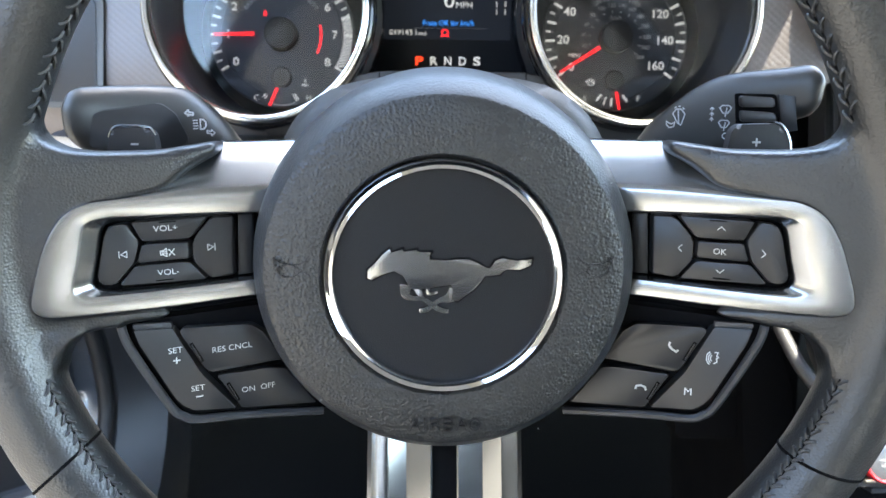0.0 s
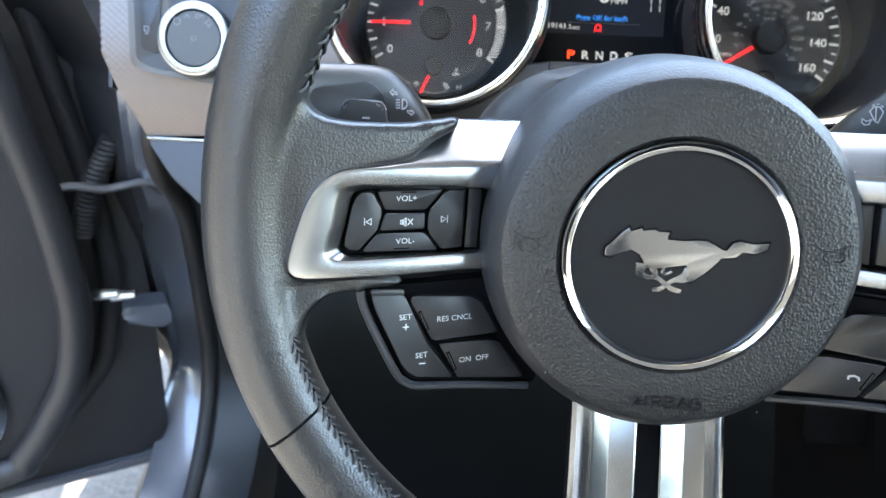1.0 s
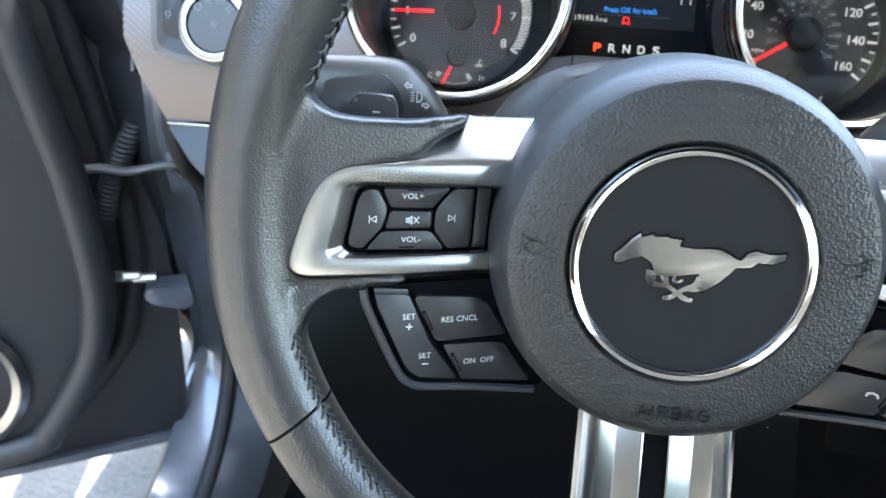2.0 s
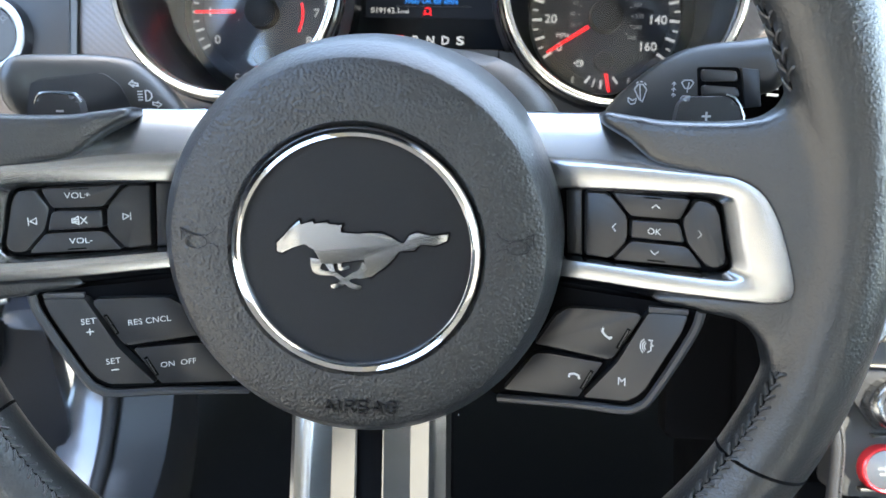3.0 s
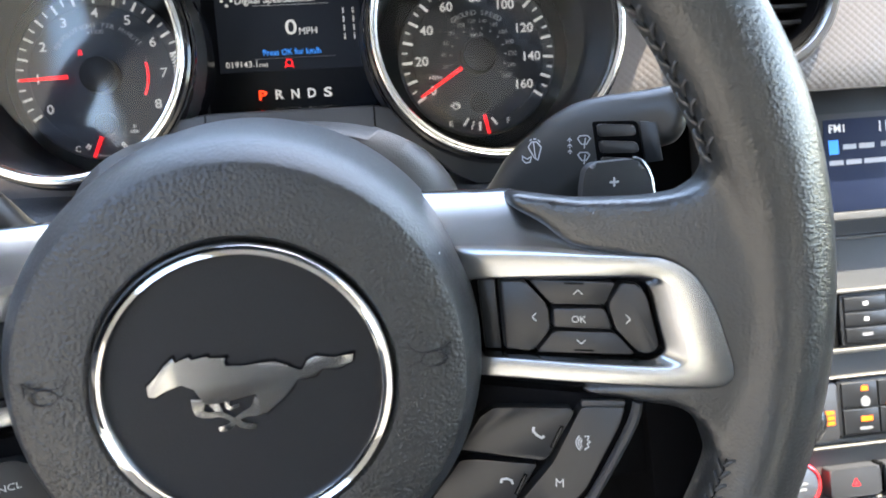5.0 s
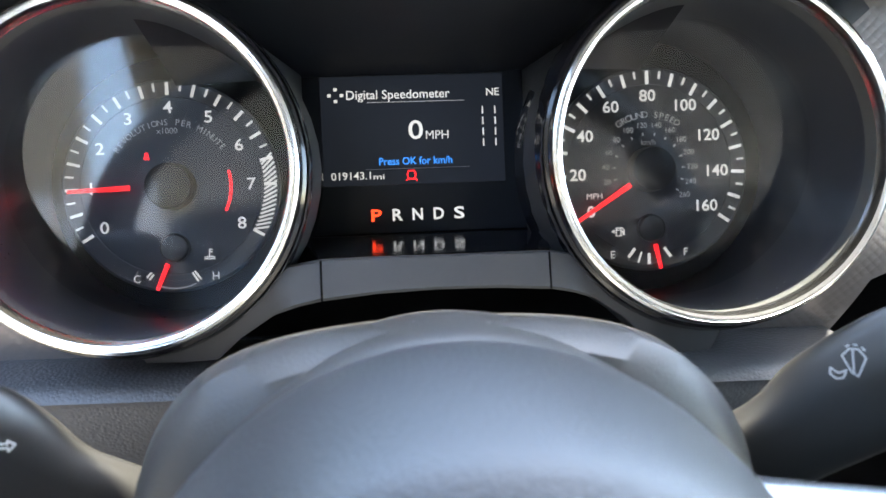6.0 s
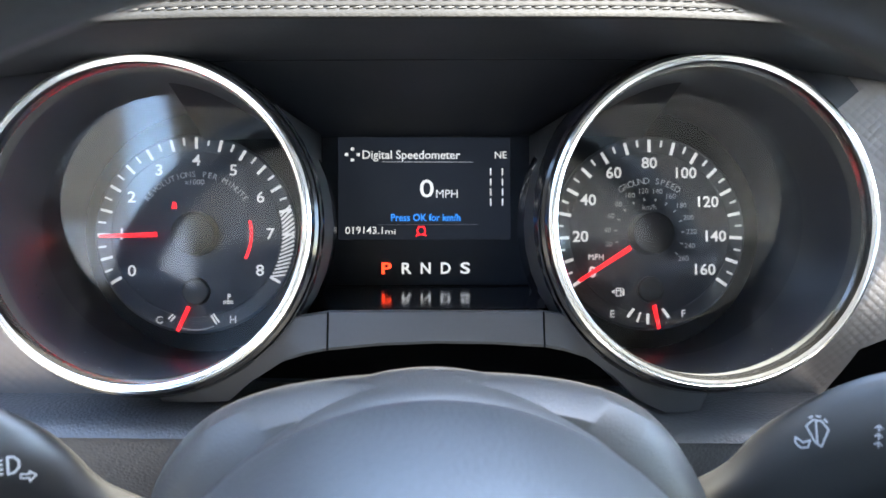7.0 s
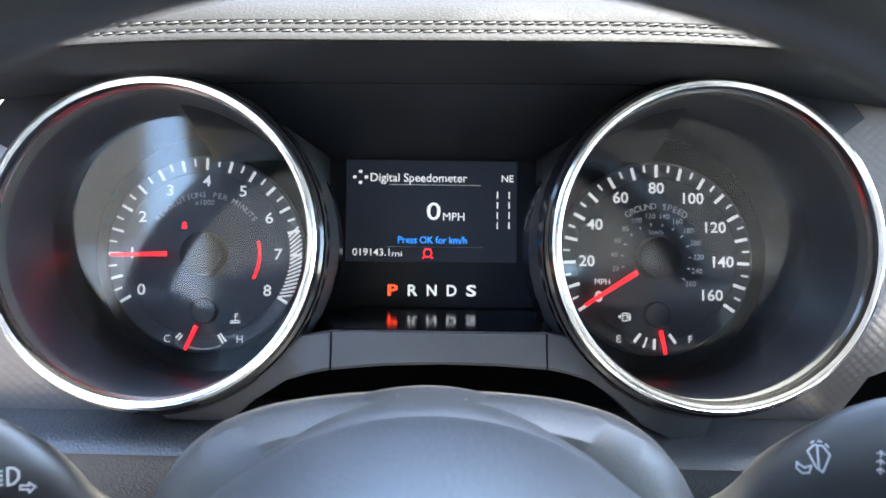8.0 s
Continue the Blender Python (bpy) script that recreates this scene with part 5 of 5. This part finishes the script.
# console side and low front: shade is in the near-black colour
part("side_wall", prism([(-95, 100), (-78, 40), (-74, -60), (-90, -400), (-110, -400), (-120, 100)], -260, -60, 2), dark, stack, "console side, coloured near black as shade")
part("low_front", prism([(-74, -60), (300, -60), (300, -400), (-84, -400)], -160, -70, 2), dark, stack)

# ---- car shell and ground (world frame) ----
def slab(name, lo, hi, material, label="", category="", parent=None, kind="structure", bev=0.0):
    bm = bmesh.new()
    bmesh.ops.create_cube(bm, size=1.0)
    bmesh.ops.scale(bm, vec=[b - a for a, b in zip(lo, hi)], verts=bm.verts)
    bmesh.ops.translate(bm, vec=[(a + b) / 2 for a, b in zip(lo, hi)], verts=bm.verts)
    if bev:
        bmesh.ops.bevel(bm, geom=list(bm.edges), offset=bev, segments=3, affect="EDGES")
    ob = part(name, bm, material, parent)
    if parent is None:
        tagged(ob, label, category, kind=kind)
    return ob


bm = bmesh.new()
bmesh.ops.create_grid(bm, x_segments=2, y_segments=2, size=400)
tagged(part("ground", bm, concrete), "pale sunlit concrete ground beside the car", "ground", kind="structure")
# added unseen walls: block sky, leave a bright gap for the lenses to mirror
slab("wall_unseen", (-16.0, -26, -0.1), (-15.0, 26, 3.4), tan_wall, "unseen tan wall added at the left to shape reflections", "wall")
slab("wall_unseen", (-16.0, -27, -0.1), (40.0, -26, 4.4), tan_wall, "unseen tan wall added at the rear to shape reflections", "wall")
slab("wall_unseen", (-19.0, -40, -0.1), (-18.0, 26, 13.0), dark_wall, "unseen tall dark wall added at the left to block sky", "wall")
slab("wall_unseen", (-19.0, -41, -0.1), (-4.9, -40, 27.0), tan_wall, "unseen tall tan wall left of the mirrored sky gap", "wall")
slab("wall_unseen", (-1.5, -41, -0.1), (40.0, -40, 27.0), dark_wall, "unseen tall dark wall right of the mirrored sky gap", "wall")
# footwell box: near-black colour replaces the shade inside it
slab("floor", (-0.42, -1.4, 0.08), (1.14, 1.3, 0.12), dark, "car floor, coloured near black as footwell shade", "floor")
slab("wall_front", (-0.44, 1.25, 0.20), (1.14, 1.30, 0.95), dark, "bulkhead in front of the footwell, coloured near black as shade", "wall")
slab("ceiling_footwell", (-0.33, 0.66, 0.60), (1.12, 1.25, 0.62), dark, "underside of the dashboard, coloured near black as shade", "dash underside")
slab("wall_side", (-0.44, 0.74, 0.20), (-0.405, 1.25, 0.72), dark, "kick panel in the footwell, coloured near black as shade", "wall")
slab("wall_right", (1.12, -1.4, 0.20), (1.18, 1.3, 0.78), soft_pad, "dark closed passenger door", "wall")
slab("wall_rear", (-0.46, -1.5, 0.20), (1.18, -1.44, 0.82), lining, "pale cloth rear of the cabin", "wall")
# added out of view: upper block ends the mirrored stripe, side panel hides the horizon
slab("wall_rear", (-0.46, -1.5, 0.824), (-0.16, -1.44, 1.31), lining, "unseen pale block added to cut off the mirrored sky stripe", "wall")
slab("wall_left", (-0.46, -1.46, 0.20), (-0.42, -1.16, 1.10), soft_pad, "unseen dark panel added to block the horizon in reflections", "wall")
# added cream slopes, unseen, as bright areas in the gauge lens reflections
bm = prism([(-560, 250), (-960, 780), (-1010, 780), (-1010, 250)], -522, -440, 12, 3)
tagged(part("trim_unseen", bm, cream, m=Matrix(((0, 0, 1, 0), (1, 0, 0, 0), (0, 1, 0, 0), (0, 0, 0, 1)))), "unseen cream slope added for the left lens to mirror", "trim", kind="structure")
bm = prism([(-1000, 190), (-1420, 620), (-1440, 620), (-1440, 190)], 100, 1000, 30, 3)
tagged(part("trim_unseen", bm, cream, m=Matrix(((0, 0, 1, 0), (1, 0, 0, 0), (0, 1, 0, 0), (0, 0, 0, 1)))), "unseen cream slope added for the right lens to mirror", "trim", kind="structure")
# unseen roof: its extent sets where sun falls and what the lenses mirror
slab("ceiling", (-0.13, -1.22, 1.19), (0.89, 0.44, 1.23), lining, "unseen headliner sized for shade and lens reflections", "ceiling")
slab("sill", (-0.485, -1.4, 0.10), (-0.42, 0.50, 0.185), paint, "grey painted door sill", "sill", bev=0.02)
# rails out of view, placed and made cream to shape the lens reflection
for s_, name in ((-1, "left"), (1, "right")):
    x = 0.38
    pill = [(x + s_ * 0.90, 1.20, 0.86), (x + s_ * 0.78, 0.80, 1.02), (x + s_ * 0.66, 0.56, 1.12), (x + s_ * 0.54, 0.40, 1.20), (x + s_ * 0.51, -0.3, 1.23), (x + s_ * 0.52, -1.3, 1.20)]
    ob = part("pillar", tube(curve([tuple(c * 1000 for c in p) for p in pill], 6), 60, 12, squash=0.7), cream)
    tagged(ob, "unseen windscreen pillar and roof rail, cream for lens reflections", "pillar", kind="structure")
    slab("pillar", (x + s_ * 0.84 - 0.03, -1.16, 0.2), (x + s_ * 0.84 + 0.03, -1.04, 1.2), lining, "pale trimmed door pillar", "pillar")

# hinge pillar: painted jamb, rubber seal, dark inner trim
inner = curve([(-336, 566, 800), (-341, 562, 712), (-350, 560, 676), (-366, 601, 619), (-375, 651, 566), (-386, 682, 495), (-400, 711, 351), (-404, 689, 274), (-406, 606, 205), (-408, 480, 190), (-408, 200, 190)], 5)
outer = curve([(-388, 560, 800), (-394, 606, 722), (-397, 609, 690), (-404, 614, 622), (-410, 630, 566), (-420, 650, 513), (-440, 701, 356), (-450, 691, 294), (-458, 600, 222), (-462, 470, 186), (-464, 180, 182)], 5)
deep = [p + Vector((-14 - 76 * min(1.0, max(0.0, (p.z - 300) / 80)), 40, -10)) for p in outer]
ob = part("door_jamb", loft([inner, [a + (b - a) * 0.3 + Vector((0, 6, 3)) for a, b in zip(inner, outer)], [a + (b - a) * 0.85 + Vector((0, 8, 3)) for a, b in zip(inner, outer)], outer]), paint)
tagged(ob, "blue-grey painted door jamb", "door jamb", kind="structure")
ob = part("hinge_recess", loft([outer, [(a + b) / 2 + Vector((0, 14, 0)) for a, b in zip(outer, deep)], deep]), door_black)
tagged(ob, "dark recess beside the door hinge", "recess", kind="structure")
ob = part("door_seal", tube([p + Vector((4, -8, 4)) for p in inner], 9, 10), rubber)
tagged(ob, "black rubber door seal", "seal", kind="structure")
kick = [p for p in inner if p.z < 640]
cover_in = [p + Vector((64, 36, -6)) for p in kick]
ob = part("jamb_trim", loft([kick, [a + (b - a) * 0.15 + Vector((6, -6, 3)) for a, b in zip(kick, cover_in)], [a + (b - a) * 0.5 + Vector((6, 0, 2)) for a, b in zip(kick, cover_in)], cover_in, [p + Vector((8, 12, -90)) for p in cover_in]]), side_grey)
tagged(ob, "dark plastic trim inside the door opening", "trim", kind="structure")

# the open door
DIRECTION = Vector((-0.9, -0.436, 0)).normalized()
FACING = Vector((0.436, -0.9, 0)).normalized()
DOOR = Matrix((( DIRECTION.x, 0, FACING.x, -0.458), (DIRECTION.y, 0, FACING.y, 0.638), (0, 1, 0, 0), (0, 0, 0, 1)))
door = thing("car_door", DOOR, "open dark car door with rubber edges, grey painted lower lip", "car door")
part("shell", prism(rounded([(-22, 232), (-34, 420), (-34, 900), (1100, 900), (1150, 500), (1100, 232)], 40), -90, -4, 8), door_black, door, "dark inner door shell")
part("lip", prism(rounded([(-24, 226), (1100, 226), (1100, 237), (-24, 237)], 6), -60, 4, 3), paint, door, "painted lower lip")
for off, m_, name in ((-24, rubber, "weather_strip"), (4, door_black, "trim_panel"), (10, door_black, "trim_roll")):
    line = [(44 + off, 900), (38 + off, 760), (31 + off, 681), (23 + off, 601), (22 + off, 511), (26 + off, 472), (38 + off, 425), (57 + off, 385 + off * 0.3), (108, 322 + off), (150, 302 + off), (400, 288 + off), (1080, 288 + off), (1080, 900)]
    if name == "trim_roll":
        part(name, tube([(u, v, 58) for u, v in [tuple(p)[:2] for p in curve([(*q, 0) for q in line[:11]], 6)]], 16, 10), m_, door, "rounded edge of the door trim")
    elif name == "weather_strip":
        part(name, tube([(u, v, 6) for u, v in [tuple(p)[:2] for p in curve([(*q, 0) for q in line[:11]], 6)]], 11, 10), m_, door, "black rubber strip")
    else:
        part(name, prism(line, -4, 56, 14, 4), m_, door, "dark grained door trim")
part("speaker_ring", lathe([(92, 54), (92, 62), (84, 66), (76, 60)], 48, 205, 410), satin, door, "dull metal speaker ring")
# hinge hardware between door and pillar
strap = part("check_strap", tube(curve([(-63, 601, 40), (-47, 604, 40), (-16, 602, 40), (11, 609, 40), (50, 607, 40)], 5), 4.2, 8), dull_steel, door, "dull steel check strap")
for u, v, w in ((48, 629, 40), (53, 575, 40), (15, 492, 40), (0, 487, 40)):
    part("bolt", tube([(u, v, w), (u - 22, v + 1, w + 6)], [6, 5], 8), satin, door, "steel bolt")
rows = []
for i in range(85):
    a = i / 84
    c = Vector((-33 + 46 * a + 5 * math.sin(a * 3.1), 645 - 92 * a, 24))
    r = 10.6 + 1.3 * math.cos(i * math.pi / 2)
    rows.append([c + Vector((r * math.cos(t), 0.3 * r * math.cos(t), r * math.sin(t))) for t in [2 * math.pi * k / 12 for k in range(12)]])
part("wire_conduit", loft(rows, True, caps=True), rubber, door, "ribbed rubber wire sleeve")
part("hinge", prism(rounded([(-52, 456), (-6, 462), (-2, 446), (-20, 436), (-50, 426)], 8), 0, 26, 5), paint, door, "grey painted hinge")


# ---- the front seats, behind the camera and mirrored in the gauge lenses ----
def build_seat(x, label):
    seat = thing("bucket_chair", pose(x, -0.34, 0.12), label, "car seat", "front seats")
    part("cushion", prism(rounded([(-240, -230), (240, -230), (250, 200), (-250, 200)], 60), 0, 250, 40, 4), rubber, seat)
    back = prism(rounded([(-230, 0), (230, 0), (262, 300), (225, 560), (-225, 560), (-262, 300)], 70), 0, 110, 40, 4)
    part("backrest", back, rubber, seat, m=pose(0, -0.20, 0.16, 96, 0, 0))
    part("headrest", prism(rounded([(-130, 590), (130, 590), (115, 760), (-115, 760)], 45), 10, 100, 30, 4), rubber, seat, m=pose(0, -0.20, 0.16, 96, 0, 0))
    for side in (-1, 1):
        part("headrest_post", tube([(side * 60, 540, 55), (side * 60, 620, 55)], 6, 8), satin, seat, m=pose(0, -0.20, 0.16, 96, 0, 0))


build_seat(-0.035, "black front seat behind the steering wheel")
build_seat(0.70, "black front seat beside the console")
